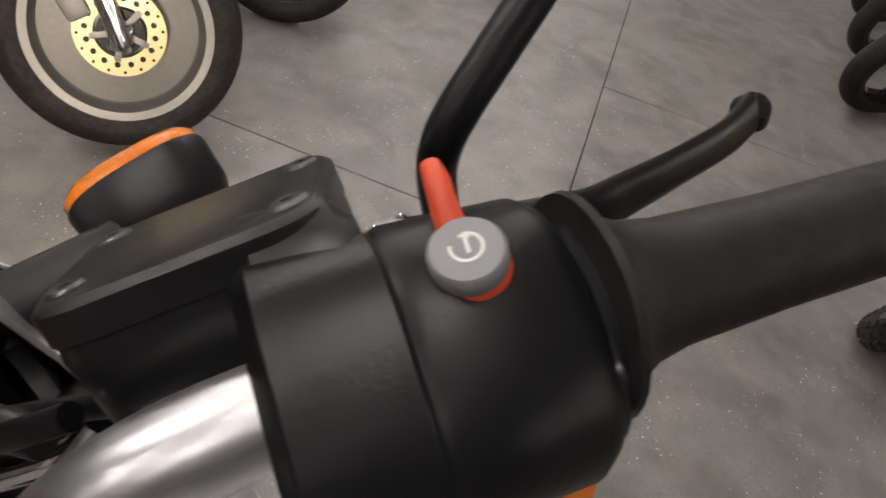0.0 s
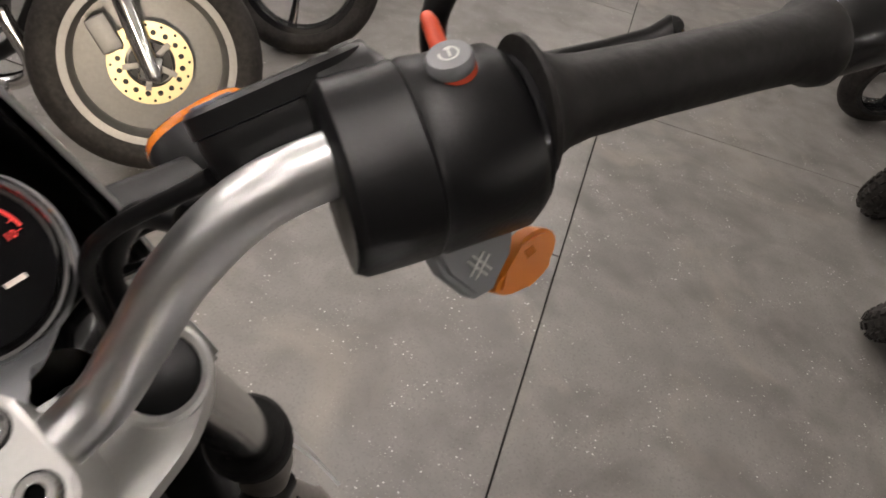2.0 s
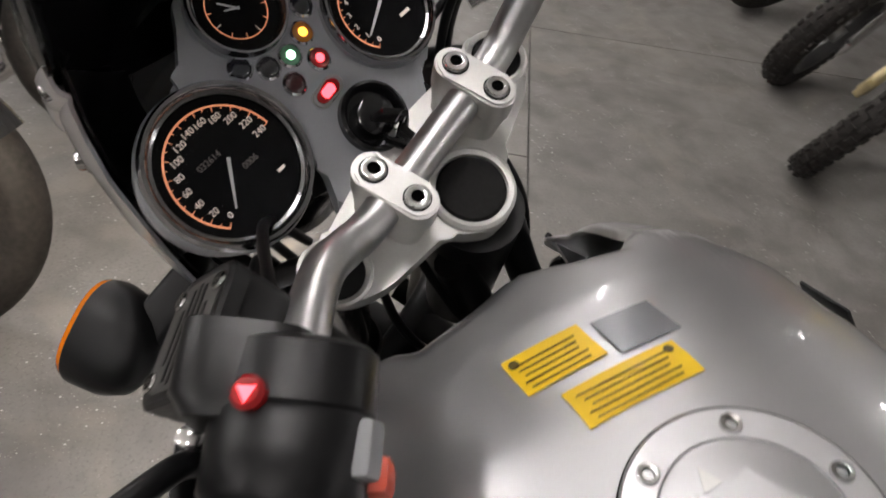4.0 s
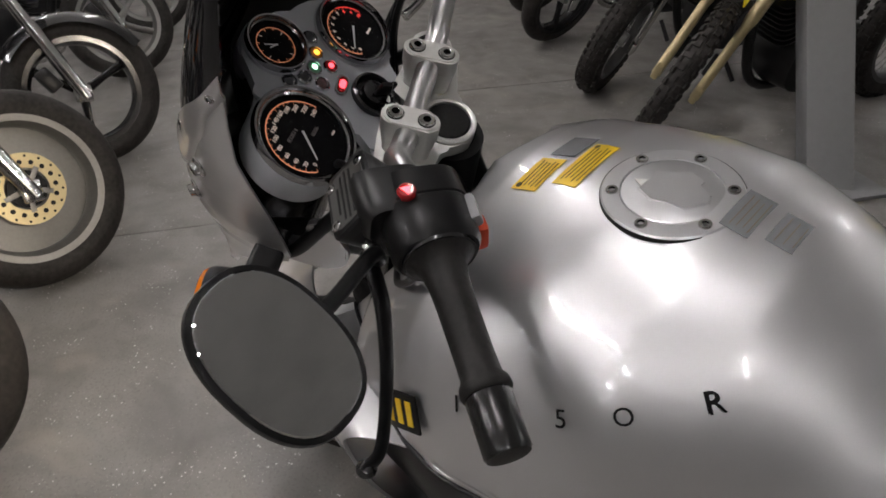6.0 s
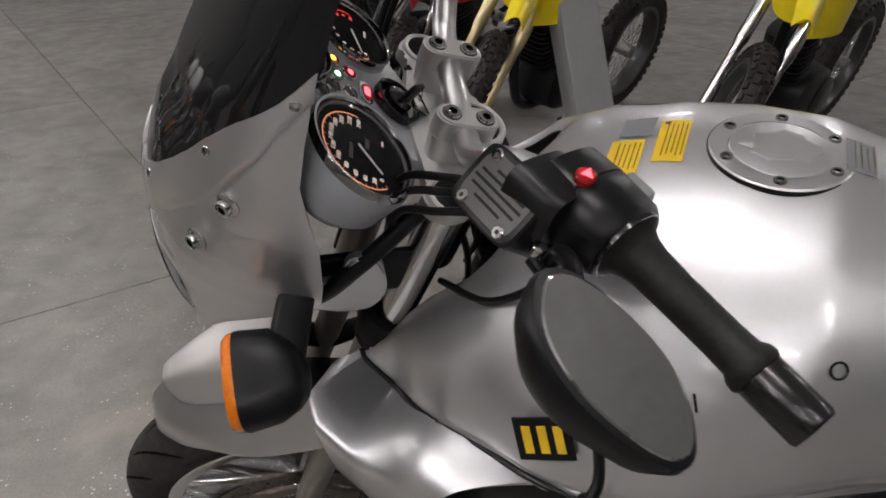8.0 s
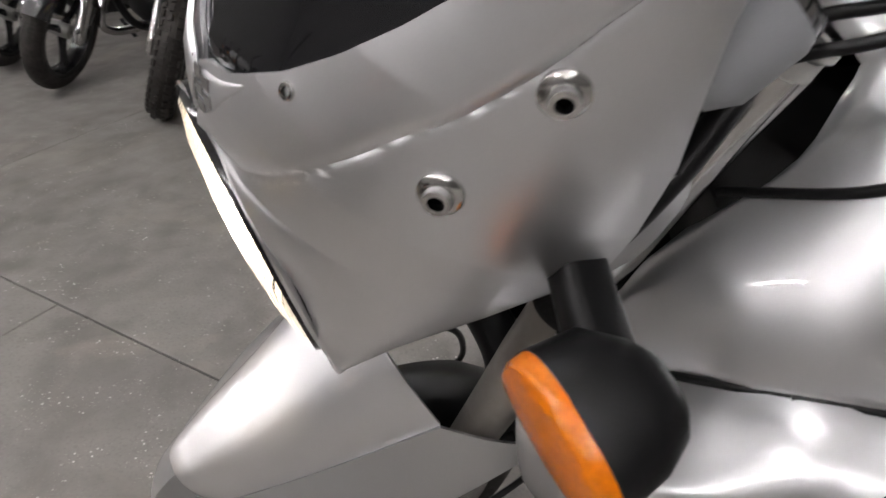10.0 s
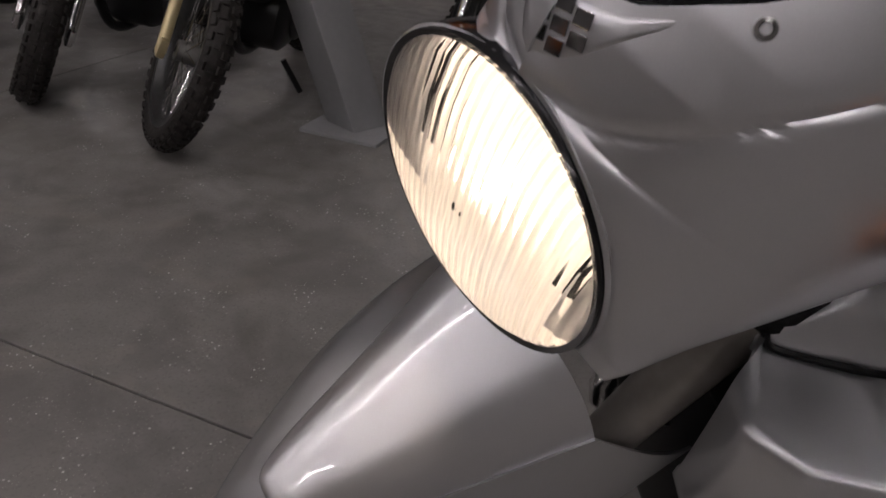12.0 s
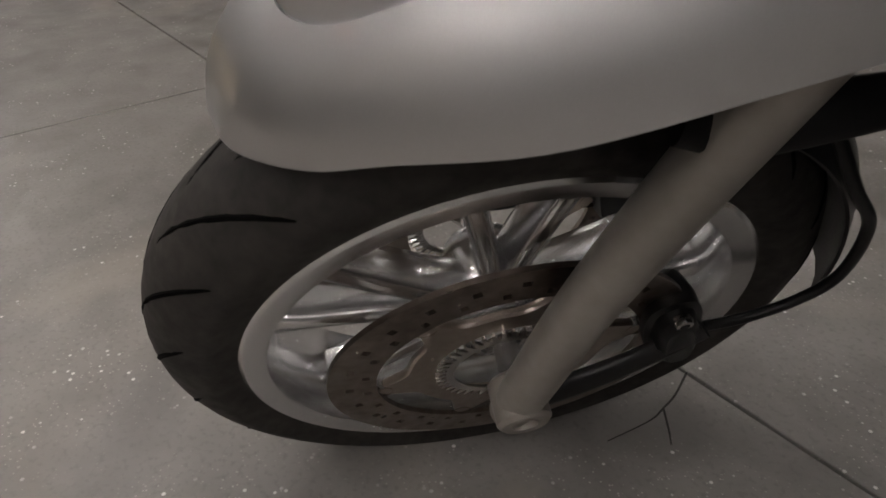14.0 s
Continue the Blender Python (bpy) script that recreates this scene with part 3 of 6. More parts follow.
part("lens", prism([(x * 0.8, y * 0.78) for x, y in pill], 0.0036, m, 0.001), TINT["red"], w, "red lens", m=STEER)
part("bulb", prism([(x * 0.4, y * 0.5) for x, y in pill], 0.0042, m, 0.0005), GLOW["red"], w, "glowing red bulb", m=STEER)
# ignition lock with key
km = facing((0.004, 0.050, -0.0415), N_DASH, (0, 1, 0))
lock = part("ignition_lock", lathe([(0.026, -0.004), (0.026, 0.003), (0.0235, 0.0045), (0.021, 0.002), (0.020, -0.004), (0.0145, -0.004), (0.0145, 0.005), (0.012, 0.0065), (0, 0.0065)], 40, km), BLACK_GLOSS, bike, "black ignition lock in the panel", m=STEER)
key = part("key", slabm(km @ pose(0.001, -0.006, 0.016, 0, 0, 40), 0.005, 0.020, 0.022, 0.002), BLACK_PLASTIC, lock, "key in the lock", m=STEER)
part("key_tag", joined(slabm(km @ pose(0.002, -0.028, 0.010, 30, 0, 20), 0.011, 0.030, 0.002, 0.0008), slabm(km @ pose(-0.005, -0.026, 0.006, 20, 20, 40), 0.008, 0.030, 0.002, 0.0008)), BLACK_GLOSS, key, "dark key tags", m=STEER)
part("key_ring", lathe([(0.0075, -0.0006), (0.0085, 0), (0.0075, 0.0006), (0.0068, 0)], 20, km @ pose(0.002, -0.013, 0.020, 60, 0, 0)), CHROME, key, m=STEER)

# --- grips, bar ends, switch housings
for s_, pts in ((-1, BAR_L), (1, BAR_R)):
    if s_ > 0:
        a_, b_, c_ = V(0.2745, -0.0438, 0.0553), V(0.401, -0.106, 0.049), V(0.451, -0.1305, 0.0465)
    else:
        a_, b_, c_ = V(-0.243, -0.0615, 0.0705), V(-0.350, -0.118, 0.0833), V(-0.390, -0.139, 0.0881)
    d = (b_ - a_).normalized()
    gm = facing(a_, d, (0, 0, 1))
    L = (b_ - a_).length
    grip = part("grip", lathe([(0.014, -0.002), (0.0290, -0.001), (0.0293, 0.0012), (0.0225, 0.006), (0.0190, 0.013), (0.0170, 0.024), (0.0158, L * 0.4), (0.0155, L * 0.75), (0.0160, L - 0.014), (0.0192, L - 0.009), (0.0200, L - 0.003), (0.0186, L), (0.010, L)], 32, gm), GRIP, bike, "worn black rubber grip", m=STEER)
    E_ = (c_ - b_).length
    part("bar_end", lathe([(0.016, L - 0.002), (0.0178, L + 0.001), (0.0175, L + E_ - 0.003), (0.0160, L + E_), (0, L + E_ + 0.001)], 32, gm), BAR_END, grip, "black bar-end weight", m=STEER)

RH = facing((0.2335, -0.028, 0.046), (0.90, -0.43, -0.03), (0, 0, 1))
LH = facing((-0.207, -0.0425, 0.0655), (-0.878, -0.466, 0.105), (0, 0, 1))


def switch_housing(m, side):
    """Barrel round the bar; local x points ahead (right) or back (left), y up, z outwards."""
    h = part("switch_housing", loft_sections(m, [(-0.036, 0, -0.004, 0.034, 0.029, 2.8), (-0.032, 0, -0.002, 0.037, 0.032, 2.8), (-0.004, 0, 0, 0.038, 0.0325, 2.6), (-0.0025, 0, 0, 0.0368, 0.0313, 2.6), (0.0, 0, 0, 0.038, 0.0325, 2.6), (0.034, 0, 0, 0.0372, 0.032, 2.3), (0.039, 0, 0, 0.034, 0.029, 2.3)], 40), BLACK_PLASTIC, bike, "black switch housing", m=STEER)
    part("collar", lathe([(0.024, 0.0385), (0.031, 0.039), (0.031, 0.0425), (0.02, 0.043)], 32, m), BLACK_GLOSS, h, m=STEER)
    return h


right_box = switch_housing(RH, 1)
left_box = switch_housing(LH, -1)
LID_GREY = material("printed_grey_lid", (0.10, 0.098, 0.094), 0.38, metal=0.5, vary=0.1)
for s_, centre, box in ((1, V(0.2200, 0.0400, 0.0360), right_box), (-1, V(-0.1985, 0.0240, 0.0580), left_box)):
    n_ = V(0.20 * s_, 0.80, 0.56)
    ha, hb = (0.031, 0.038) if s_ > 0 else (0.0275, 0.036)
    m = facing(centre, n_, (0.87, -0.45, 0.20) if s_ > 0 else (-0.90, -0.40, 0.19))
    res = part("fluid_reservoir", loft_sections(m, [(-0.042 if s_ > 0 else -0.085, 0, 0.002, ha * 0.70, hb * 0.80, 4), (-0.040 if s_ > 0 else -0.080, 0, 0.001, ha * 0.86, hb * 0.90, 4), (-0.034, 0, 0, ha * 0.96, hb * 0.97, 5), (-0.012, 0, 0, ha, hb, 6), (-0.008, 0, 0, ha - 0.0005, hb - 0.0005, 6)], 40), MASTER, bike, "black brake fluid reservoir" if s_ > 0 else "black clutch fluid reservoir", m=STEER)
    if s_ > 0:
        part("cylinder_arm", loft_sections(RH, [(-0.034, 0.020, -0.006, 0.024, 0.018, 3), (-0.030, 0.022, -0.004, 0.029, 0.022, 3), (-0.010, 0.021, -0.001, 0.029, 0.0245, 3), (-0.004, 0.018, -0.001, 0.025, 0.0225, 3)], 36), MASTER, res, "black arm between reservoir and housing", m=STEER)
        hex_bolt("side_screw", m @ V(-ha * 0.99, 0.012, -0.024), m.to_3x3() @ V(-1, 0, -0.1), 0.0042, res, STEER, MASTER, 0.003)
    else:
        part("cylinder_arm", loft_sections(LH, [(-0.040, -0.026, 0.002, 0.030, 0.024, 4), (-0.006, -0.024, 0.002, 0.032, 0.025, 4), (0.004, -0.020, 0.002, 0.028, 0.022, 4)], 36), MASTER, res, "black arm between reservoir and housing", m=STEER)
    lid = part("lid", loft_sections(m, [(-0.0075, 0, 0, ha + 0.0005, hb + 0.0005, 6), (0.001, 0, 0, ha + 0.0005, hb + 0.0005, 6), (0.003, 0, 0, ha - 0.0015, hb - 0.0015, 6)], 40), MASTER, res, "black screwed lid", m=STEER)
    if s_ < 0:
        part("label_plate", loft_sections(m, [(0.003, 0, 0, 0.0225, 0.030, 5), (0.0036, 0, 0, 0.0225, 0.030, 5)], 24), LID_GREY, res, "grey lid plate with printed lines", m=STEER)
        for row in range(5):
            wid = (0.030, 0.050, 0.054, 0.050, 0.026)[row]
            part("print_line", slabm(m @ pose(0.012 - 0.006 * row, 0.0, 0.0038, 0, 0, 0), 0.0024, wid, 0.0004, 0), BLACK_PLASTIC, res, m=STEER, smooth=0)
    for dx in (-0.0195, 0.0195):
        for dy in (-0.0225 if s_ < 0 else -0.029, 0.0225 if s_ < 0 else 0.029):
            part("lid_screw", lathe([(0.0052, 0.002), (0.0052, 0.0042), (0.0042, 0.0052), (0.0018, 0.0052), (0.0015, 0.0035), (0, 0.0035)], 16, m @ pose(dx, dy, 0 if s_ < 0 else -0.001)), STEEL if s_ < 0 else RIM_DARK, res, "cross-head screw", m=STEER)
# right: starter and stop switch, indicator cancel paddle
bm_ = facing((0.2550, -0.0225, 0.0680), (0.02, 0.38, 0.92), (0, 1, 0))
start = part("starter_button", lathe([(0.0088, 0.0084), (0.0090, 0.0092), (0.0090, 0.0128), (0.0082, 0.0140), (0.0, 0.0142)], 32, bm_), GREY_BUTTON, right_box, "round grey starter button", m=STEER)
part("button_mark", joined(arc_strip(bm_, 0.0032, 0.0040, 130, 420, 0.0145, 16), slabm(bm_ @ pose(0.0004, 0.0002, 0.0143, 0, 0, -30), 0.0008, 0.0042, 0.0004, 0), slabm(bm_ @ pose(0.0016, 0.0024, 0.0143, 0, 0, 40), 0.0008, 0.0024, 0.0004, 0)), WHITE_MARK, start, "white printed sign", m=STEER, smooth=0)
stop = part("stop_switch", lathe([(0.0098, -0.010), (0.0094, 0.0070), (0.0088, 0.0083), (0.0, 0.0084)], 32, bm_), RED_SWITCH, right_box, "orange-red stop switch", m=STEER)
part("stop_lever", rod([(0.2570, -0.014, 0.0735), (0.260, -0.007, 0.0750), (0.2630, -0.001, 0.0755), (0.2655, 0.0035, 0.0735)], [0.0040, 0.0034, 0.0032, 0.0026], 14), RED_SWITCH, stop, "orange-red lever", m=STEER)
pm = facing((0.2375, -0.0715, 0.0105), (0.05, -0.62, 0.78), (0.43, 0.6, 0.7)) @ Matrix.Scale(1.2, 4, (1, 0, 0))
part("cancel_switch", prism([(-0.027, 0.016), (0.012, 0.016), (0.005, 0.001), (-0.003, -0.012), (-0.012, -0.0135), (-0.022, 0.000)], 0.011, pm @ pose(0, 0, -0.008), 0.002), GREY_BUTTON, right_box, "grey turn-signal cancel switch", m=STEER)
part("cancel_mark", joined(*[slabm(pm @ pose(-0.0085, 0.0005, 0.0034, 0, 0, a_) @ pose(d_, 0, 0), 0.0009, 0.011, 0.0004, 0) for a_ in (40, -40) for d_ in (-0.0014, 0.0014)]), WHITE_MARK, right_box, "white printed sign", m=STEER, smooth=0)
orange = part("signal_switch", prism([(q.x, q.y) for q in smooth_line([(0.005, -0.003, 0), (0.0135, 0.005, 0), (0.0225, 0.0065, 0), (0.0275, 0.001, 0), (0.0240, -0.0075, 0), (0.0145, -0.0145, 0), (0.004, -0.0170, 0), (-0.003, -0.0130, 0), (0.005, -0.003, 0)], 3)[:-1]], 0.011, pm @ pose(0, 0, -0.007), 0.002), RED_ORANGE, right_box, "orange turn-signal switch", m=STEER)
part("switch_mark", slabm(pm @ pose(0.0135, -0.001, 0.0042, 0, 0, 20), 0.0045, 0.0036, 0.0004, 0), AMBER, orange, "paler printed sign", m=STEER, smooth=0)
# left: hazard button, dip and signal switches
hm = facing((-0.2085, -0.0225, 0.0985), (-0.1, 0.25, 0.96), (0, 1, 0))
hz = part("hazard_button", lathe([(0.0078, -0.004), (0.0078, 0.001), (0.006, 0.003), (0, 0.0034)], 24, hm), TINT["red"], left_box, "lit red hazard button", m=STEER)
part("hazard_sign", prism([(-0.0042, -0.003), (0.0042, -0.003), (0, 0.0045)], 0.0012, hm @ pose(0, 0, 0.0026)), GLOW["red"], hz, "glowing red triangle", m=STEER, smooth=0)
part("lamp_switch", slabm(LH @ pose(0.030, 0.016, 0.012, 0, 0, 25), 0.020, 0.016, 0.026, 0.004), GREY_BUTTON, left_box, "grey dip switch", m=STEER)
part("signal_switch", slabm(LH @ pose(0.040, -0.004, 0.020, 0, 0, 10), 0.016, 0.030, 0.018, 0.005), RED_SWITCH, left_box, "orange-red turn-signal switch", m=STEER)
part("choke_lever", slabm(LH @ pose(0.0, -0.036, -0.01, 0, 0, 0), 0.02, 0.016, 0.05, 0.004), BLACK_PLASTIC, left_box, m=STEER)
# levers
for s_, pts in ((1, [(0.255, 0.002, 0.034), (0.300, -0.0245, 0.031), (0.325, -0.0305, 0.022), (0.358, -0.036, 0.006), (0.396, -0.041, -0.014), (0.426, -0.041, -0.031)]),
                (-1, [(-0.237, -0.003, 0.036), (-0.277, -0.026, 0.032), (-0.317, -0.042, 0.010), (-0.354, -0.052, -0.014), (-0.377, -0.055, -0.030), (-0.390, -0.048, -0.040)])):
    lev = part("hand_lever", rod(pts, [0.0095, 0.009, 0.0078, 0.0072, 0.0078, 0.0095], 14, 6, 0.55), BLACK_PLASTIC, bike, "black brake lever with ball end" if s_ > 0 else "black clutch lever with ball end", m=STEER)
    e_ = pts[-1]
    part("ball_end", lathe([(0, -0.009), (0.006, -0.007), (0.009, 0), (0.006, 0.007), (0, 0.009)], 16, pose(*e_)), BLACK_GLOSS, lev, m=STEER)
    part("pivot_screw", lathe([(0.006, -0.004), (0.006, 0.003), (0.004, 0.004), (0, 0.004)], 16, pose(pts[0][0], pts[0][1], pts[0][2] + 0.012)), STEEL, lev, m=STEER)

# --- mirrors
MIRROR = material("mirror_glass", (0.86, 0.87, 0.87), 0.015, metal=1.0, vary=0.02, rough_vary=0.01)
for s_ in (-1, 1):
    if s_ > 0:
        m, wide, high = facing((0.432, 0.10, 0.19), (-0.25, -0.40, 0.86), (0.9, -0.3, -0.35)), 1.0, 1.0
    else:
        m, wide, high = facing((-0.3746, 0.0243, 0.1255), (-0.009, -0.372, 0.928), (0.38, 0.857, 0.347)), 0.92, 1.07
    m = m @ Matrix.Diagonal((wide, high, 1, 1))
    head = part("mirror", loft_sections(m, [(-0.034, 0, 0.004, 0.020, 0.024, 2.2), (-0.028, 0, 0.002, 0.033, 0.038, 2.2), (-0.014, 0, 0, 0.047, 0.055, 2.3), (-0.002, 0, 0, 0.0515, 0.060, 2.4), (0.003, 0, 0, 0.0505, 0.059, 2.4), (0.004, 0, 0, 0.047, 0.0555, 2.4)], 44), BLACK_PLASTIC, bike, "black oval mirror on a bent stem", m=STEER)
    part("mirror_pane", loft_sections(m, [(0.0042, 0, 0, 0.0465, 0.0550, 2.4), (0.0052, 0, 0, 0.0455, 0.0540, 2.4)], 44), MIRROR, head, "mirror glass", m=STEER)
    if s_ > 0:
        stem = [(0.2765, 0.002, 0.022), (0.2775, 0.0085, 0.041), (0.2800, 0.0112, 0.055), (0.2880, 0.0134, 0.063), (0.300, 0.0160, 0.069), (0.330, 0.023, 0.082), (0.37, 0.036, 0.10), (0.41, 0.06, 0.135), (0.43, 0.09, 0.175)]
    else:
        stem = [(-0.244, -0.014, 0.044), (-0.250, -0.010, 0.062), (-0.275, -0.004, 0.078), (-0.32, 0.010, 0.088), (-0.374, 0.034, 0.102)]
    part("stem", rod(stem, 0.0058 if s_ > 0 else 0.0065, 16, 8), BLACK_PLASTIC, head, "black mirror stem", m=STEER)

# --- fairing, screen and headlight
HL_C, HL_R = V(0.036, 0.214, -0.314), 0.1025
HL_UP, HL_N = V(0, 0.523, 0.852), V(0, 0.852, -0.523)
NOSE = 0.035


def lerp_table(table):
    xs = [q[0] for q in table]
    cols = list(zip(*[q[1:] for q in table]))
    return lambda v: [float(np.interp(v, xs, c)) for c in cols]


# height: half width, y of the rear edge, y of the nose
SHELL = lerp_table([(-0.335, 0.090, 0.196, 0.20), (-0.318, 0.096, 0.200, 0.215), (-0.289, 0.105, 0.178, 0.235), (-0.25, 0.121, 0.138, 0.255), (-0.213, 0.135, 0.108, 0.268), (-0.18, 0.146, 0.101, 0.274), (-0.15, 0.149, 0.106, 0.274), (-0.10, 0.150, 0.120, 0.268), (-0.06, 0.147, 0.138, 0.257), (-0.025, 0.144, 0.152, 0.250), (0.02, 0.140, 0.157, 0.240), (0.085, 0.132, 0.160, 0.224), (0.15, 0.120, 0.160, 0.205), (0.22, 0.098, 0.158, 0.182), (0.26, 0.070, 0.156, 0.168)])
CREASE = lambda v: float(np.interp(v, [0, 0.15, 0.21, 0.25, 0.335, 0.37, 0.43, 0.49, 0.54, 0.59, 0.685, 0.79, 0.86, 1.0], [-0.222, -0.212, -0.200, -0.190, -0.161, -0.148, -0.125, -0.108, -0.090, -0.073, -0.038, -0.008, 0.027, 0.06]))


def shell(z, v, side=-1, groove=True):
    """A point of the shell at height z; v runs from the nose or headlight rim (0) to the rear edge (1)."""
    w_, yr, yf = SHELL(z)
    t = (z - HL_C.z) / (HL_UP.z * (HL_R + 0.003))
    xf = side * NOSE
    if t < 1:
        cphi = math.sqrt(max(0.0, 1 - max(t, -1) ** 2))
        xf, yf = (HL_R + 0.003) * cphi + side * HL_C.x, HL_C.y + (HL_R + 0.003) * HL_UP.y * t
    elif z < -0.20:
        k = (z + 0.20) / (HL_C.z + HL_UP.z * (HL_R + 0.003) + 0.20)
        yf = yf * (1 - k) + (HL_C.y + HL_UP.y * (HL_R + 0.003)) * k
    p = 2 / 2.3
    x0, y0 = side * NOSE, SHELL(z)[2]
    near = (1 - v) ** 5
    x = x0 + (w_ - x0) * math.sin(v * math.pi / 2) ** p + (xf - x0) * near
    y = yr + (y0 - yr) * math.cos(v * math.pi / 2) ** p + (yf - y0) * near
    q = V(side * x, y, z)
    if groove:
        d = z - CREASE(v)
        dent = 0.0024 * math.exp(-((d + 0.004) / 0.0050) ** 2) + (0.0036 / (1 + math.exp(max(-40, min(40, d / 0.0032)))) if v > 0.02 else 0)
        out = V(side * math.sin(v * 1.4), math.cos(v * 1.4), 0)
        q -= out * dent
    return q


EDGE = lambda z: float(np.interp(z, [-0.178, -0.171, -0.164, -0.151, -0.135, -0.108, -0.081, -0.065, -0.03, 0, 0.015, 0.05, 0.085], [0, 0.02, 0.08, 0.135, 0.20, 0.285, 0.36, 0.40, 0.50, 0.60, 0.66, 0.84, 1.0]))


def shell_half(side):
    def f(u, v):
        z = -0.333 + u * (0.084 + 0.333)
        v0 = EDGE(z)
        vv = v0 + v * (1 - v0)
        return shell(z, vv, side)
    return sheet(f, 230, 48, 0.003)


fairing = part("fairing", shell_half(-1), SILVER, bike, "silver painted headlight fairing", m=STEER, smooth=60)
part("fairing_half", shell_half(1), SILVER, fairing, m=STEER, smooth=60)
for s_ in (-1, 1):
    def lower_lip(u, v):
        z = -0.326 + 0.080 * u
        q = shell(z, 1.0, s_, False)
        k = math.sin(math.pi * min(1, max(0, u)))
        return q + V(-s_ * (0.003 + 0.012 * v), -0.016 * k * v + 0.002, -0.010 * k * math.sin(v * math.pi / 2))
    part("lower_lip", sheet(lower_lip, 20, 6, 0.0025), SILVER, fairing, "rounded inner lip below the fairing", m=STEER, smooth=60)
    def liner(u, v):
        z = -0.300 + u * 0.378
        q = shell(z, 0.30 + 0.66 * v if z < -0.17 else max(EDGE(z), 0.30) + (0.96 - max(EDGE(z), 0.30)) * v, s_, False)
        return q + V(-s_ * 0.012, -0.006 * (1 - v), 0)
    part("inner_liner", sheet(liner, 30, 16, 0.002), BLACK_PLASTIC, fairing, "black inner liner", m=STEER, smooth=60)
SMOKE = material("smoked_screen", (0.010, 0.010, 0.011), 0.05, vary=0.3, grain=90, rough_vary=0.02, spec=0.35)
for s_ in (-1, 1):
    def screen(u, v):
        z = -0.178 + u * (0.25 + 0.178)
        q = shell(z, v * min(1.0, EDGE(min(z, 0.085)) * 1.03), s_, False)
        return q - V(0, 0.003, 0) + V(s_ * -0.001, 0, 0)
    part("windscreen", sheet(screen, 40, 24, 0.003), SMOKE, fairing, "dark smoked windscreen, scratched", m=STEER, smooth=60)
BOLTS = ((-0.072, 0.675), (-0.142, 0.557))
for s_ in (-1, 1):
    for z, v in ((-0.033, 0.54), (-0.141, 0.225), (0.055, 0.93)):
        a_, b_ = shell(z, v, s_), shell(z, v + 0.02, s_)
        hex_bolt("screen_screw", a_ + V(s_ * math.sin(v * 1.45), math.cos(v * 1.45), 0.1) * 0.003, V(s_ * math.sin(v * 1.45), math.cos(v * 1.45), 0.1), 0.0048, fairing, STEER, STEEL, 0.004)
    for z, v in BOLTS:
        q, side_n = shell(z, v, s_), V(s_ * math.sin(v * 1.35), math.cos(v * 1.35), -0.05)
        hex_bolt("fairing_bolt", q + side_n * 0.009, side_n, 0.0075, fairing, STEER, STEEL, 0.007, 0.0115)
# badge on the nose: raised chequer over the headlight
def badge_half(side):
    def f(u, w):
        v = 0.15 * u
        z1 = float(np.interp(v, [0, 0.02, 0.08, 0.135, 0.15], [-0.182, -0.176, -0.169, -0.158, -0.155]))
        z0 = float(np.interp(v, [0, 0.03, 0.06, 0.10, 0.15], [-0.211, -0.207, -0.198, -0.178, -0.156]))
        q = shell(z0 + (z1 - z0) * w, v, side, False)
        rim = 0.002 + 0.0022 * (1 - (2 * w - 1) ** 6) * (1 - u ** 6)
        return q + V(0, rim, 0.0)
    return sheet(f, 20, 12, 0.002)


badge = part("badge", joined(badge_half(-1), badge_half(1)), SILVER, fairing, "raised silver badge with dark chequer", m=STEER, smooth=50)
def on_nose(x, z):
    """The point of the nose above x and its outward normal."""
    side = 1 if x > NOSE else -1
    lo, hi = 0.0, 0.5
    for _ in range(24):
        v = (lo + hi) / 2
        lo, hi = (v, hi) if abs(shell(z, v, side, False).x - NOSE) < abs(x - NOSE) else (lo, v)
    a, b, c = shell(z, lo, side, False), shell(z, lo + 0.02, side, False), shell(z + 0.004, lo, side, False)
    n = (b - a).cross(c - a).normalized()
    return a, n if n.y > 0 else -n


for i in range(4):
    for j in range(3 if i in (1, 2) else 2):
        z = -0.1865 - 0.0088 * (j - 0.5)
        q, n_ = on_nose(NOSE + (i - 1.5) * 0.0112 - (j - 0.5) * 0.003, z)
        part("badge_mark", slabm(facing(q + n_ * 0.0046, n_, (0.3, 0, 1)), 0.0092, 0.0074, 0.0012, 0.0004), BEZEL, badge, "dark chrome badge mark", m=STEER, smooth=0)
# headlight
REFLECTOR = material("aluminised_reflector", (0.9, 0.88, 0.84), 0.34, metal=1.0, vary=0.04)
HM = facing(HL_C, HL_N, HL_UP)
lamp = part("headlight", lathe([(0.03, -0.11), (0.085, -0.07), (HL_R, -0.02), (HL_R + 0.002, 0.000), (HL_R + 0.001, 0.003), (HL_R - 0.003, 0.002), (HL_R - 0.0035, -0.004)], 56, HM), BLACK_GLOSS, bike, "round lit headlight", m=STEER)
part("reflector", lathe([(HL_R - 0.004, -0.003), (0.086, -0.028), (0.062, -0.050), (0.030, -0.064), (0.0, -0.066)], 56, HM), REFLECTOR, lamp, "bright mirror reflector", m=STEER)
BULB = material("headlight_bulb", (1, 0.85, 0.6), 0.4, emit=(1.0, 0.85, 0.68), strength=3200.0)
part("bulb", lathe([(0, -0.052), (0.006, -0.05), (0.0075, -0.040), (0.006, -0.030), (0, -0.028)], 16, HM), BULB, lamp, "glowing headlight bulb", m=STEER)
LENS = bpy.data.materials.new("fluted_headlight_glass")
LENS.use_nodes = True
lt = LENS.node_tree
lp = lt.nodes["Principled BSDF"]
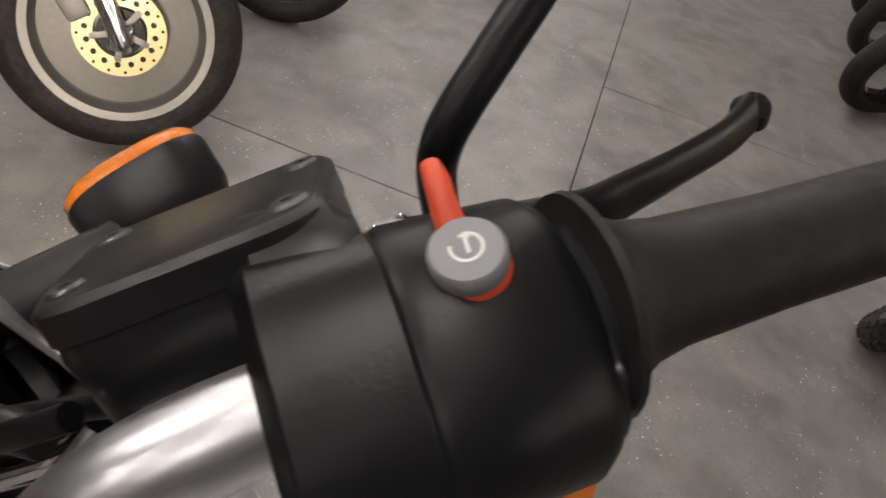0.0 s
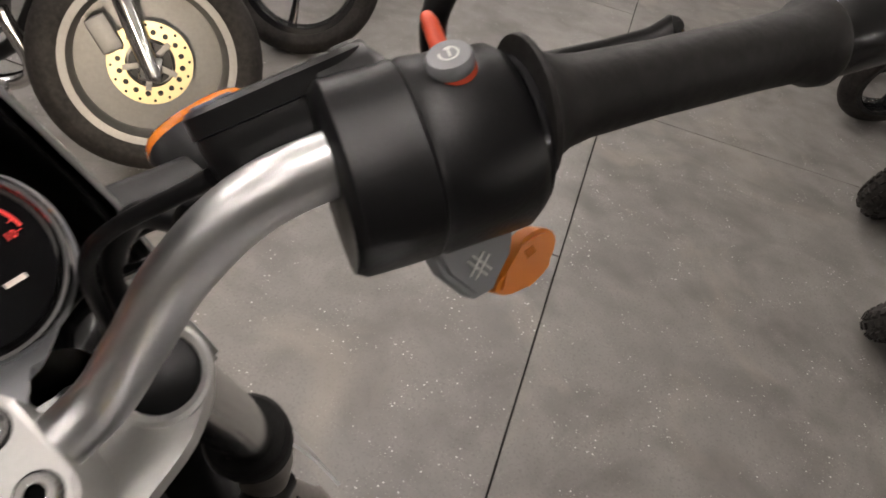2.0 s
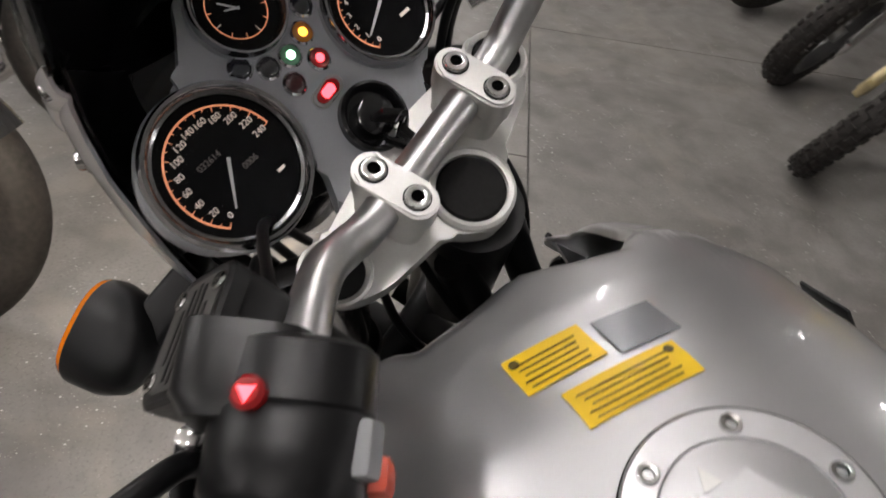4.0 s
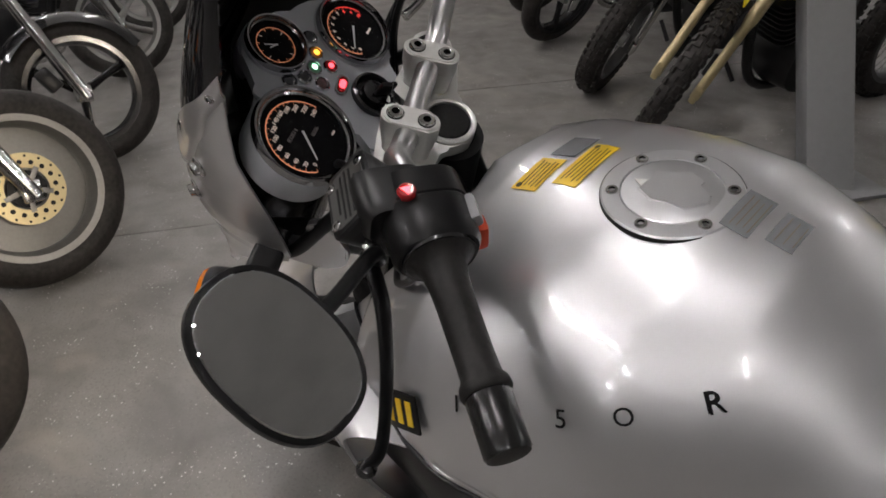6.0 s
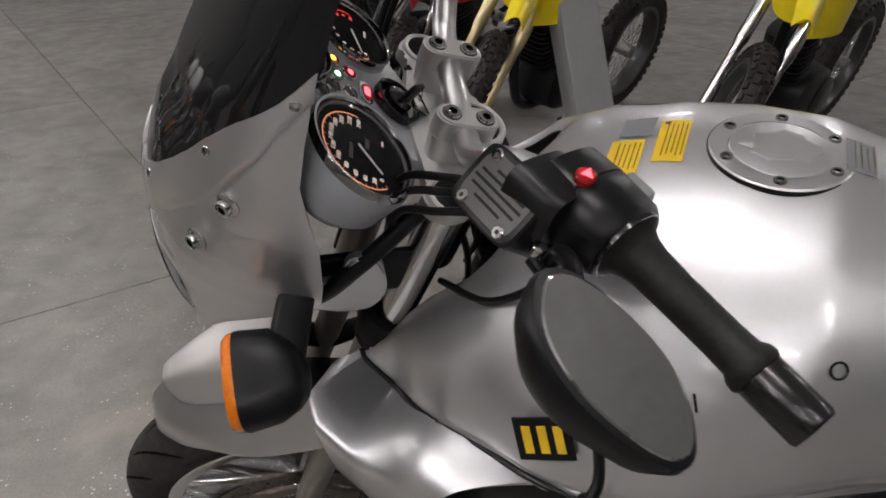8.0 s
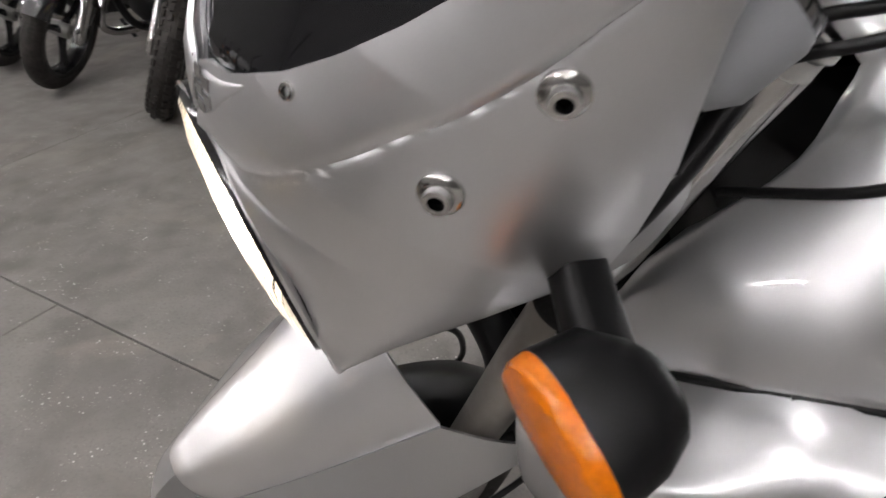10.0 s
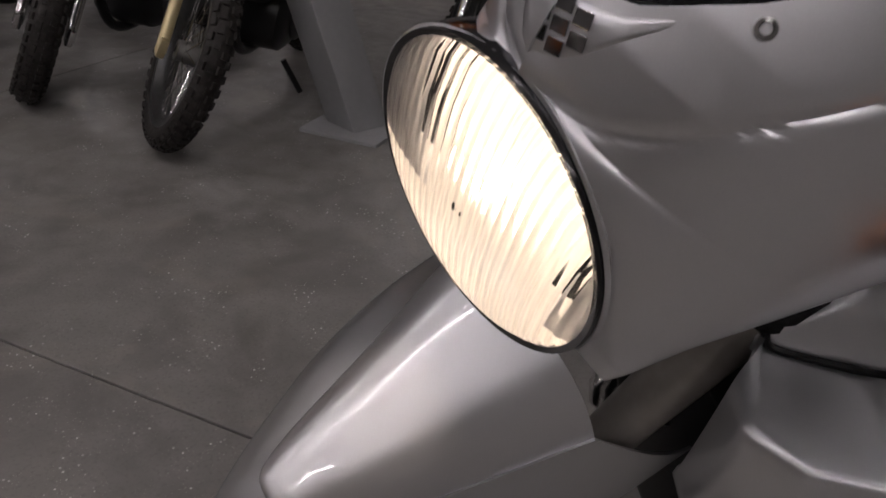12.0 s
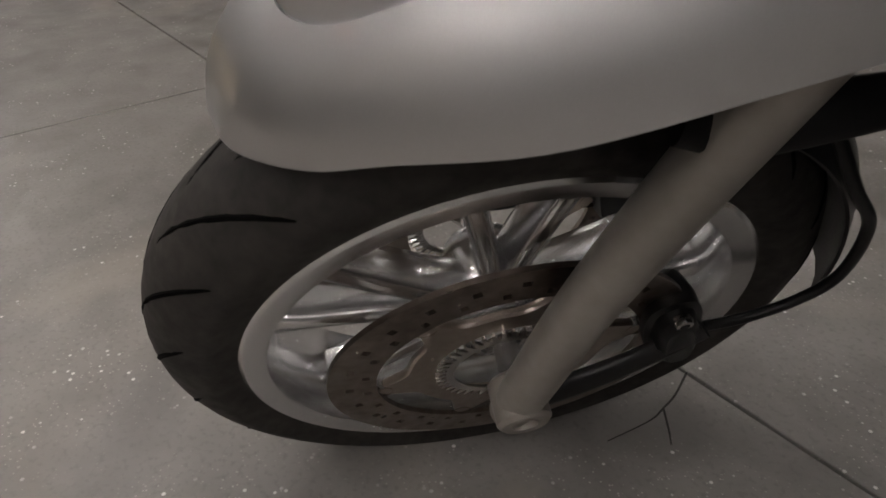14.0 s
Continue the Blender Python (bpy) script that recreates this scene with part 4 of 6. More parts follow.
lp.inputs["Base Color"].default_value, lp.inputs["Roughness"].default_value = (1.0, 0.96, 0.90, 1), 0.14
lp.inputs["Transmission Weight"].default_value, lp.inputs["IOR"].default_value = 1.0, 1.35
lc, lw, lb = lt.nodes.new("ShaderNodeTexCoord"), lt.nodes.new("ShaderNodeTexWave"), lt.nodes.new("ShaderNodeBump")
lw.inputs["Scale"].default_value, lw.inputs["Distortion"].default_value, lw.inputs["Detail"].default_value = 42.0, 0.5, 2.0
lb.inputs["Strength"].default_value, lb.inputs["Distance"].default_value = 0.9, 0.003
lt.links.new(lc.outputs["Object"], lw.inputs["Vector"])
lt.links.new(lw.outputs["Fac"], lb.inputs["Height"])
lt.links.new(lb.outputs[0], lp.inputs["Normal"])
glass = part("lens", lathe([(HL_R - 0.0033, 0.0015), (0.093, 0.0065), (0.070, 0.0125), (0.036, 0.0160), (0, 0.0172), (0, 0.0142), (0.036, 0.0130), (0.070, 0.0095), (0.093, 0.0035), (HL_R - 0.004, -0.001)], 64, HM), LENS, lamp, "fluted headlight glass", m=STEER)
glass.visible_shadow = False
beam = bpy.data.lights.new("headlight_beam", "SPOT")
beam.energy, beam.spot_size, beam.spot_blend, beam.shadow_soft_size, beam.color = BEAM, radians(110), 0.9, 0.06, (1.0, 0.87, 0.72)
beam_ob = new("headlight_beam", beam)
beam_at = STEER @ (HL_C + HL_N.normalized() * 0.03)
ahead = (STEER.to_3x3() @ HL_N).normalized()
beam_ob.matrix_world = look(beam_at, beam_at + Vector((ahead.x, ahead.y, -0.12)))

# --- turn signals
for s_ in (-1, 1):
    if s_ < 0:
        m = facing((-0.214, 0.160, -0.210), (-0.044, 0.907, -0.419), (-0.300, 0.388, 0.872))
    else:
        m = facing((0.232, 0.176, -0.208), (0.05, 0.99, 0.0), (0, 0, 1)) @ pose(0, 0, 0, 0, 0, 5)
    deep = 1.2 if s_ < 0 else 1.0
    body = part("turn_signal", loft_sections(m, [(-0.044 * deep, -s_ * 0.006, 0.003, 0.010, 0.007, 2.2), (-0.041 * deep, -s_ * 0.005, 0.002, 0.021, 0.014, 2.3), (-0.034 * deep, -s_ * 0.004, 0.002, 0.031, 0.021, 2.4), (-0.018 * deep, 0, 0, 0.0435, 0.0275, 2.6), (0.006, 0, 0, 0.0465, 0.030, 2.8), (0.0095, 0, 0, 0.0465, 0.030, 2.8)], 36), BLACK_PLASTIC, bike, "black turn signal with amber lens", m=STEER)
    part("amber_lens", loft_sections(m, [(0.0095, 0, 0, 0.0460, 0.0295, 2.8), (0.016, 0, 0, 0.0450, 0.0285, 2.8), (0.020, 0, 0, 0.042, 0.0255, 2.8), (0.0215, 0, 0, 0.034, 0.019, 2.8)], 36), AMBER, body, "ribbed amber lens", m=STEER)
    part("stalk", loft_sections(facing((-0.118, 0.122, -0.170) if s_ < 0 else (0.131, 0.140, -0.137), (s_ * 0.78, 0.10, -0.30 if s_ < 0 else -0.62), (0, 1, 0)), [(0.0, 0, 0, 0.011, 0.017, 4), (0.05, 0, 0, 0.012, 0.018, 4), (0.086, 0, 0, 0.015, 0.018, 4)], 20), BLACK_PLASTIC, body, "black rubber stalk", m=STEER)
for s_ in (-1, 1):
    part("headlight_bracket", loft_sections(facing((s_ * 0.105, 0.0, -0.16), (s_ * 0.05, 1, -0.2), (0, 0, 1)), [(0.0, 0, 0, 0.006, 0.035, 4), (0.10, 0, 0, 0.006, 0.028, 4), (0.14, 0, 0, 0.006, 0.02, 4)], 20), BLACK_PLASTIC, bike, "black headlight bracket", m=STEER)
for s_ in (-1, 1):
    plate = [(q.x, q.y) for q in smooth_line([(0.145, -0.205, 0), (0.085, -0.212, 0), (0.045, -0.205, 0), (0.036, -0.17, 0), (0.058, -0.122, 0), (0.085, -0.128, 0), (0.09, -0.165, 0), (0.145, -0.175, 0), (0.145, -0.205, 0)], 4)[:-1]]
    part("side_bracket", prism(plate, 0.010, Matrix(((0, 0, s_, s_ * 0.122), (1, 0, 0, 0), (0, 1, 0, 0), (0, 0, 0, 1))), 0.003), SILVER_DARK, bike, "silver painted fairing bracket", m=STEER)
    part("bracket_arm", rod([(s_ * 0.108, 0.03, -0.07), (s_ * 0.128, 0.07, -0.13), (s_ * 0.132, 0.105, -0.19), (s_ * 0.12, 0.15, -0.2)], 0.009, 14), BLACK_PLASTIC, bike, "black fairing stay", m=STEER)

# --- fork
for s_ in (-1, 1):
    leg_x = (0.112, 0.112, 0.108) if s_ > 0 else (0.096, 0.090, 0.090)
    leg = part("fork_leg", rod([(s_ * 0.106, 0.006, -0.066), (s_ * leg_x[0], 0.000, -0.18), (s_ * leg_x[1], -0.004, -0.42)], 0.0195, 24), STEEL, bike, "silver fork leg", m=FORK)
    part("dust_seal", lathe([(0.0200, 0.016), (0.029, 0.014), (0.0325, 0.006), (0.0325, -0.020), (0.030, -0.026), (0.0315, -0.032), (0.028, -0.040)], 28, pose(s_ * leg_x[1], 0.001, -0.275)), RUBBER, leg, "black rubber dust seal", m=FORK)
    part("slider", rod([(s_ * leg_x[1], 0.000, -0.305), (s_ * leg_x[2], -0.002, -0.38), (s_ * 0.092, -0.006, -0.50), (s_ * 0.100, -0.012, -0.75), (s_ * 0.112, -0.022, -0.90), (s_ * 0.113, -0.026, -0.945)], [0.0275, 0.0262, 0.0225, 0.0215, 0.0205, 0.017], 24), FORK_GREY, leg, "grey painted fork slider", m=FORK)
    part("axle_clamp", lathe([(0.020, -0.022), (0.024, -0.018), (0.024, 0.018), (0.020, 0.022), (0.012, 0.022), (0.010, 0.012), (0, 0.012)], 24, pose(s_ * 0.112, -0.028, -0.925, 0, s_ * 90, 0)), FORK_GREY, leg, m=FORK)
part("fork_bridge", joined(rod([(-0.105, -0.01, -0.46), (-0.05, -0.03, -0.43), (0.05, -0.03, -0.43), (0.105, -0.01, -0.46)], 0.022, 16), rod([(0, -0.04, -0.43), (0, -0.16, -0.42)], 0.03, 16)), BLACK_PLASTIC, bike, "black lower fork bridge", m=FORK)

# --- front wheel
AX = V(0, -0.028, -0.925)
WM = Matrix.Translation(AX) @ Matrix.Rotation(radians(90), 4, "Y")


def tyre_bm(R, rim, half, m, seg=72):
    """A round-section tyre from bead to bead."""
    prof = [(rim - 0.006, -half * 0.72), (rim + 0.012, -half * 0.86)]
    for a in np.linspace(-78, 78, 19):
        c, s2 = math.cos(radians(a)), math.sin(radians(a))
        prof.append((R - half * 1.02 * (1 - c), half * 1.0 * s2 if abs(a) < 70 else half * s2))
    prof += [(rim + 0.012, half * 0.86), (rim - 0.006, half * 0.72)]
    bm = bmesh.new()
    rings = []
    for k in range(seg):
        a = 2 * math.pi * k / seg
        rings.append([m @ V(r * math.cos(a), r * math.sin(a), h) for r, h in prof])
    vs = [[bm.verts.new(q) for q in r] for r in rings]
    for i in range(seg):
        A_, B_ = vs[i], vs[(i + 1) % seg]
        for j in range(len(prof) - 1):
            bm.faces.new((A_[j], A_[j + 1], B_[j + 1], B_[j]))
    return bm


wheel = part("front_wheel", lathe([(0.018, -0.055), (0.034, -0.052), (0.040, -0.030), (0.034, 0.0), (0.040, 0.030), (0.034, 0.052), (0.018, 0.055)], 36, WM), POLISHED, bike, "cast aluminium front wheel", m=FORK)
part("tyre", tyre_bm(0.302, 0.218, 0.060, WM), TYRE, wheel, "black grooved road tyre", m=FORK)
# grooves are not cut: near-black rods on the tread paint their shade
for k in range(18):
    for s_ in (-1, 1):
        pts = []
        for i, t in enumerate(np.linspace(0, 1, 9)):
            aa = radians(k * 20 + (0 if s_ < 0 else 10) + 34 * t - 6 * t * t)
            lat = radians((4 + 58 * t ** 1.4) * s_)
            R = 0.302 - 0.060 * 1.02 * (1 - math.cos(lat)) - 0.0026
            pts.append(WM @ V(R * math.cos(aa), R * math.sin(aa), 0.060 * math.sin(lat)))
        part("tread_groove", sweep(bmesh.new(), pts, [0.0012, 0.0030, 0.0034, 0.0034, 0.0034, 0.0034, 0.0032, 0.0026, 0.001], 6), RECESS_SHADE, wheel, m=FORK)
part("rim", lathe([(0.207, -0.051), (0.226, -0.054), (0.230, -0.051), (0.228, -0.046), (0.216, -0.040), (0.206, -0.022), (0.203, 0), (0.206, 0.022), (0.216, 0.040), (0.228, 0.046), (0.230, 0.051), (0.226, 0.054), (0.207, 0.051), (0.2005, 0.036), (0.1965, 0.018), (0.195, 0), (0.1965, -0.018), (0.2005, -0.036), (0.207, -0.051)], 96, WM), POLISHED, wheel, "bright aluminium rim", m=FORK)


def spoke_bm(a0, a1, r0, r1, w0, w1, d0, d1):
    """A flat cast spoke from radius r0 at a0 degrees to r1 at a1, w wide and d deep, with rounded flanks and a flare into the rim."""
    rings = []
    for t in (0, 0.12, 0.35, 0.65, 0.86, 0.95, 1.0):
        r, a = r0 + (r1 - r0) * t, radians(a0 + (a1 - a0) * t)
        flare = 1 + 0.5 * max(0, (t - 0.82) / 0.18) ** 2
        w, d = (w0 + (w1 - w0) * t) * flare, d0 + (d1 - d0) * t
        c, tx = V(r * math.cos(a), r * math.sin(a), 0), V(-math.sin(a), math.cos(a), 0)
        rings.append([WM @ (c + tx * (x * w) + V(0, 0, y * d)) for x, y in superloop(0, 0, 0.5, 0.5, 3.2, 18)])
    bm = bmesh.new()
    ring_loft(bm, rings)
    return bm


for k in range(5):
    a = 72 * k + 20
    part("spoke", joined(spoke_bm(a - 10, a - 14, 0.030, 0.199, 0.021, 0.022, 0.050, 0.040), spoke_bm(a + 10, a + 14, 0.030, 0.199, 0.021, 0.022, 0.050, 0.040)), POLISHED, wheel, "polished twin spoke", m=FORK)
DISC = material("used_brake_disc", (0.30, 0.26, 0.23), 0.33, metal=1.0, vary=0.25, base2=(0.11, 0.08, 0.065), grain=70, blotch=12)


def brake_disc(x, name, parent):
    bm = bmesh.new()
    m = Matrix.Translation(AX + V(x, 0, 0)) @ Matrix.Rotation(radians(90), 4, "Y")
    N = 120
    radii = (0.118, 0.124, 0.131, 0.138, 0.145, 0.152, 0.160)
    top = [[bm.verts.new(m @ V(r * math.cos(2 * math.pi * k / N), r * math.sin(2 * math.pi * k / N), 0.0025)) for r in radii] for k in range(N)]
    low = [[bm.verts.new(m @ V(r * math.cos(2 * math.pi * k / N), r * math.sin(2 * math.pi * k / N), -0.0025)) for r in radii] for k in range(N)]
    L = len(radii)
    for k in range(N):
        k2 = (k + 1) % N
        for j in range(L - 1):
            hole = (k % 5 == 1 and j == 1) or (k % 5 == 3 and j == 3)
            if hole:
                for a_, b_ in (((k, j), (k2, j)), ((k2, j), (k2, j + 1)), ((k2, j + 1), (k, j + 1)), ((k, j + 1), (k, j))):
                    bm.faces.new((top[a_[0]][a_[1]], top[b_[0]][b_[1]], low[b_[0]][b_[1]], low[a_[0]][a_[1]]))
            else:
                bm.faces.new((top[k][j], top[k2][j], top[k2][j + 1], top[k][j + 1]))
                bm.faces.new((low[k][j], low[k][j + 1], low[k2][j + 1], low[k2][j]))
        bm.faces.new((top[k][0], low[k][0], low[k2][0], top[k2][0]))
        bm.faces.new((top[k][L - 1], top[k2][L - 1], low[k2][L - 1], low[k][L - 1]))
    d = part("brake_disc", bm, DISC, parent, "drilled steel brake disc", m=FORK)
    return d


def scalloped_ring(m):
    """A ring whose outer edge runs out to six lugs, with dips between them."""
    rings = []
    for k in range(96):
        a = 2 * math.pi * k / 96
        lug = max(0.0, math.cos(3 * a)) ** 10 + max(0.0, -math.cos(3 * a)) ** 10
        ro, ri = 0.090 + 0.032 * lug, 0.066
        rings.append([m @ V(r * math.cos(a), r * math.sin(a), z) for r, z in ((ri, -0.004), (ri, 0.004), (ro - 0.002, 0.004), (ro, 0.002), (ro, -0.002), (ro - 0.002, -0.004))])
    bm = bmesh.new()
    ring_loft(bm, rings + rings[:1], True, False)
    bmesh.ops.remove_doubles(bm, verts=bm.verts, dist=1e-6)
    return bm


def toothed_ring(m, r0, r1, r2, n):
    """A flat ring with n square teeth out to r2."""
    bm = bmesh.new()
    pts = [(r2 if k % 4 < 2 else r1, 2 * math.pi * k / (4 * n)) for k in range(4 * n)]
    top, low, inner, inner_low = ([bm.verts.new(m @ V((r if w else r0) * math.cos(a), (r if w else r0) * math.sin(a), z)) for r, a in pts] for w, z in ((1, 0.0015), (1, -0.0015), (0, 0.0015), (0, -0.0015)))
    for k in range(4 * n):
        q = (k + 1) % (4 * n)
        bm.faces.new((inner[k], top[k], top[q], inner[q]))
        bm.faces.new((inner_low[q], low[q], low[k], inner_low[k]))
        bm.faces.new((top[k], low[k], low[q], top[q]))
        bm.faces.new((inner[q], inner_low[q], inner_low[k], inner[k]))
    return bm


for s_ in (-1, 1):
    brake_disc(s_ * 0.074, "brake_disc", wheel)
    m = Matrix.Translation(AX + V(s_ * 0.070, 0, 0)) @ Matrix.Rotation(radians(90), 4, "Y")
    part("disc_carrier", scalloped_ring(m), BRAKE_STEEL, wheel, "brown tinted scalloped disc carrier", m=FORK)
    for k in range(6):
        button = m @ pose(0, 0, 0, 0, 0, 60 * k) @ pose(0.116, 0, 0)
        part("disc_button", lathe([(0.010, -0.005), (0.010, 0.004), (0.0075, 0.006), (0.004, 0.006), (0.004, 0.003), (0, 0.003)], 18, button), STEEL, wheel, m=FORK)
    part("sensor_ring", toothed_ring(m @ pose(0, 0, s_ * 0.006), 0.050, 0.057, 0.0665, 48), STEEL, wheel, "toothed metal ring", m=FORK)
    cal = part("brake_caliper", loft_sections(facing(AX + V(s_ * 0.082, -0.118, 0.080), (s_, 0, 0), (0, 0.55, 0.83)), [(-0.030, 0, 0, 0.020, 0.045, 3), (-0.012, 0, 0, 0.025, 0.050, 3), (0.004, 0, 0, 0.025, 0.050, 3), (0.006, 0, 0, 0.019, 0.044, 3), (0.016, 0, 0, 0.018, 0.042, 3), (0.022, 0, 0, 0.012, 0.034, 3)], 28), MASTER, bike, "black brake caliper", m=FORK)
    for dz in (-0.035, 0.035):
        hex_bolt("caliper_bolt", AX + V(s_ * 0.100, -0.118 - dz * 0.55, 0.085 + dz * 0.83 * -1), (s_, 0, 0), 0.008, cal, FORK, STEEL, 0.006)
    part("caliper_bracket", rod([(s_ * 0.108, -0.030, -0.925), (s_ * 0.104, -0.075, -0.915), (s_ * 0.098, -0.125, -0.880), (s_ * 0.096, -0.160, -0.825)], [0.016, 0.012, 0.011, 0.010], 14, 6, 0.5), MASTER, cal, "black caliper bracket", m=FORK)
    part("brake_line", rod([(s_ * 0.098, -0.165, -0.86), (s_ * 0.10, -0.215, -0.835), (s_ * 0.10, -0.25, -0.80), (s_ * 0.10, -0.256, -0.755), (s_ * 0.10, -0.212, -0.687), (s_ * 0.10, -0.15, -0.645), (s_ * 0.09, -0.06, -0.58)], 0.005, 12, 8), BLACK_PLASTIC, bike, "black brake hose", m=STEER)
part("axle", rod([tuple(AX + V(-0.125, 0, 0)), tuple(AX + V(0.125, 0, 0))], 0.011, 18), STEEL, bike, "steel wheel axle", m=FORK)

# --- front fender: ridge, panel edge and lower edge
PANEL = [(0, 0.222, -0.634), (0.026, 0.214, -0.645), (0.042, 0.194, -0.636), (0.055, 0.167, -0.606), (0.074, 0.119, -0.551), (0.101, 0.057, -0.462)]
LOWER = [(0, 0.238, -0.750), (0.034, 0.226, -0.744), (0.067, 0.192, -0.716), (0.09, 0.158, -0.677), (0.123, 0.1, -0.616), (0.140, 0.033, -0.542), (0.142, -0.060, -0.465)]
SKEW = lambda y: 0.006 + 0.071 * y


def along(pts, u):
    q = smooth_line(pts, 12)
    f = u * (len(q) - 1)
    i = min(int(f), len(q) - 2)
    return q[i].lerp(q[i + 1], f - i)


def fender_top(u, v):
    """The broad domed top between the two panel edges."""
    q, w = along(PANEL, 0.012 + 0.988 * u), 2 * v - 1
    h = (0.56 * q.x + 0.018 * min(1, q.x / 0.04)) * (1 - abs(w) ** 3.4)
    lip = 0.0025 * (1 - abs(w) ** 14) * min(1, q.x / 0.03)
    return V(w * q.x + SKEW(q.y), q.y + 0.67 * h + lip, q.z + 0.74 * h + lip)


def fender_side(side):
    def f(u, v):
        a_, b_ = along(PANEL, u), along(LOWER, u)
        q = a_.lerp(b_, v)
        k = min(1, u * 3)
        q += V(0.011 * min(1, u * 5), 0.011 * (1 - k), 0) * math.sin(math.pi * v)
        return V(side * q.x + SKEW(q.y), q.y, q.z)
    return sheet(f, 36, 12, 0.003)


fender = part("front_fender", sheet(fender_top, 40, 41, 0.003), SILVER, bike, "silver painted front fender, lower sides coloured darker as shade", m=FORK, smooth=50)
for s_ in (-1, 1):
    # same paint as the top; the shade of the flank is in its colour
    part("side_panel", fender_side(s_), SILVER_DARK, fender, "lower side in the same silver, darkened as shade", m=FORK, smooth=50)
    part("fender_stay", rod([(s_ * 0.088, 0.03, -0.60), (s_ * 0.09, -0.02, -0.60), (s_ * 0.10, -0.09, -0.56)], [0.02, 0.02, 0.014], 14, 6, 0.4), BLACK_PLASTIC, fender, m=FORK)
part("inner_fender", sheet(lambda u, v: tuple(AX + V(0.064 * (2 * v - 1), (0.325 - 0.03 * (2 * v - 1) ** 2) * math.cos(radians(54 + 106 * u)), (0.325 - 0.03 * (2 * v - 1) ** 2) * math.sin(radians(54 + 106 * u)))), 24, 8, 0.003), BLACK_PLASTIC, fender, "black inner mudguard", m=FORK)

# --- tank
T_TOP = lerp_table([(-0.62, 0.860, 0.125, 0.80), (-0.54, 0.915, 0.135, 0.82), (-0.46, 0.965, 0.150, 0.835), (-0.40, 0.995, 0.178, 0.845), (-0.33, 1.012, 0.218, 0.838), (-0.26, 1.015, 0.240, 0.812), (-0.19, 1.008, 0.247, 0.802), (-0.12, 0.990, 0.246, 0.800), (-0.06, 0.962, 0.232, 0.793), (-0.02, 0.915, 0.232, 0.795), (0.03, 0.878, 0.212, 0.778), (0.07, 0.856, 0.176, 0.735), (0.11, 0.844, 0.158, 0.709), (0.15, 0.838, 0.148, 0.69)])
T_POW, T_MID = 1.95, -0.005
T_FRONT = lambda t: float(np.interp(t, [0, 0.12, 0.24, 0.34, 0.42, 0.50, 0.58, 0.66, 0.72, 0.78, 0.86, 0.93, 0.98, 1.01, 1.04, 1.08, 1.4], [-0.050, -0.066, -0.070, -0.035, 0.036, 0.062, 0.078, 0.100, 0.126, 0.129, 0.096, 0.066, 0.03, -0.06, -0.20, -0.40, -0.56]))


def tank_at(y, t, side):
    zt, w_, zs = T_TOP(y)
    r = min(1, max(0, (y + 0.16) / 0.2))
    q = tank_plain(y, t, side, zt, w_, zs)
    return q + V(0.0218 * r, 0.0862 * (q.x - T_MID) * r, 0)


def tank_plain(y, t, side, zt, w_, zs):
    if t <= 1:
        a = t * math.pi / 2
        p = 2 / T_POW
        return V(T_MID + side * w_ * math.sin(a) ** p, y, zs + (zt - zs) * math.cos(a) ** p)
    k = (t - 1) / 0.4
    return V(T_MID + side * w_ * (1 - 0.30 * k * k), y, zs - 0.15 * k)


def tank_skin(u, v):
    side = -1 if v < 0.5 else 1
    t = 1.4 * abs(2 * v - 1)
    yf = T_FRONT(t)
    y = -0.62 + u ** 0.8 * (yf + 0.62)
    q = tank_at(y, t, side)
    edge = max(0.0, (u - 0.955) / 0.045)
    q.z -= 0.010 * edge * edge
    return q


tank = part("fuel_tank", sheet(tank_skin, 80, 121, -0.004), SILVER, bike, "silver painted fuel tank with front wings", m=BODY, smooth=70)


def tank_pose(x, y, spin=0, lift=0.0006):
    """A pose on the skin of the tank above (x, y), with its y axis ahead."""
    def z_of(x, y):
        zt, w_, zs = T_TOP(y)
        k = min(0.999, abs(x - T_MID) / w_)
        return zs + (zt - zs) * (1 - k ** T_POW) ** (1 / T_POW)
    e = 0.002
    n_ = V(-(z_of(x + e, y) - z_of(x - e, y)) / (2 * e), -(z_of(x, y + e) - z_of(x, y - e)) / (2 * e), 1).normalized()
    return facing(V(x, y, z_of(x, y)) + n_ * lift, n_, (0, 1, 0)) @ pose(0, 0, 0, 0, 0, spin)


# added black rod that darkens the gap line between wing and cooler cover
for s_ in (-1, 1):
    edge_pts = [tank_at(T_FRONT(t) - 0.004, t, s_) + V(0, 0, -0.0015) for t in (0.74, 0.80, 0.86, 0.93, 0.98, 1.01, 1.025, 1.04, 1.06, 1.08)]
    part("gap_line", rod(edge_pts, 0.0035, 8, 4), BLACK_PLASTIC, tank, "black strip added to darken the gap below the wing", m=BODY)
# filler cap
capm = tank_pose(-0.006, -0.282, 0, -0.0036) @ Matrix.Scale(0.91, 4)
cap = part("filler_cap", lathe([(0.0655, -0.012), (0.0655, 0.0012), (0.0640, 0.0026), (0.0478, 0.0032), (0.0470, 0.0012), (0.0462, 0.0032), (0.044, 0.0040), (0, 0.0046)], 64, capm), SILVER, tank, "round silver filler cap", m=BODY)
part("cap_gap", lathe([(0.0664, -0.004), (0.0664, 0.0008), (0.0653, 0.0010), (0.0653, -0.004)], 64, capm), BLACK_PLASTIC, cap, m=BODY)
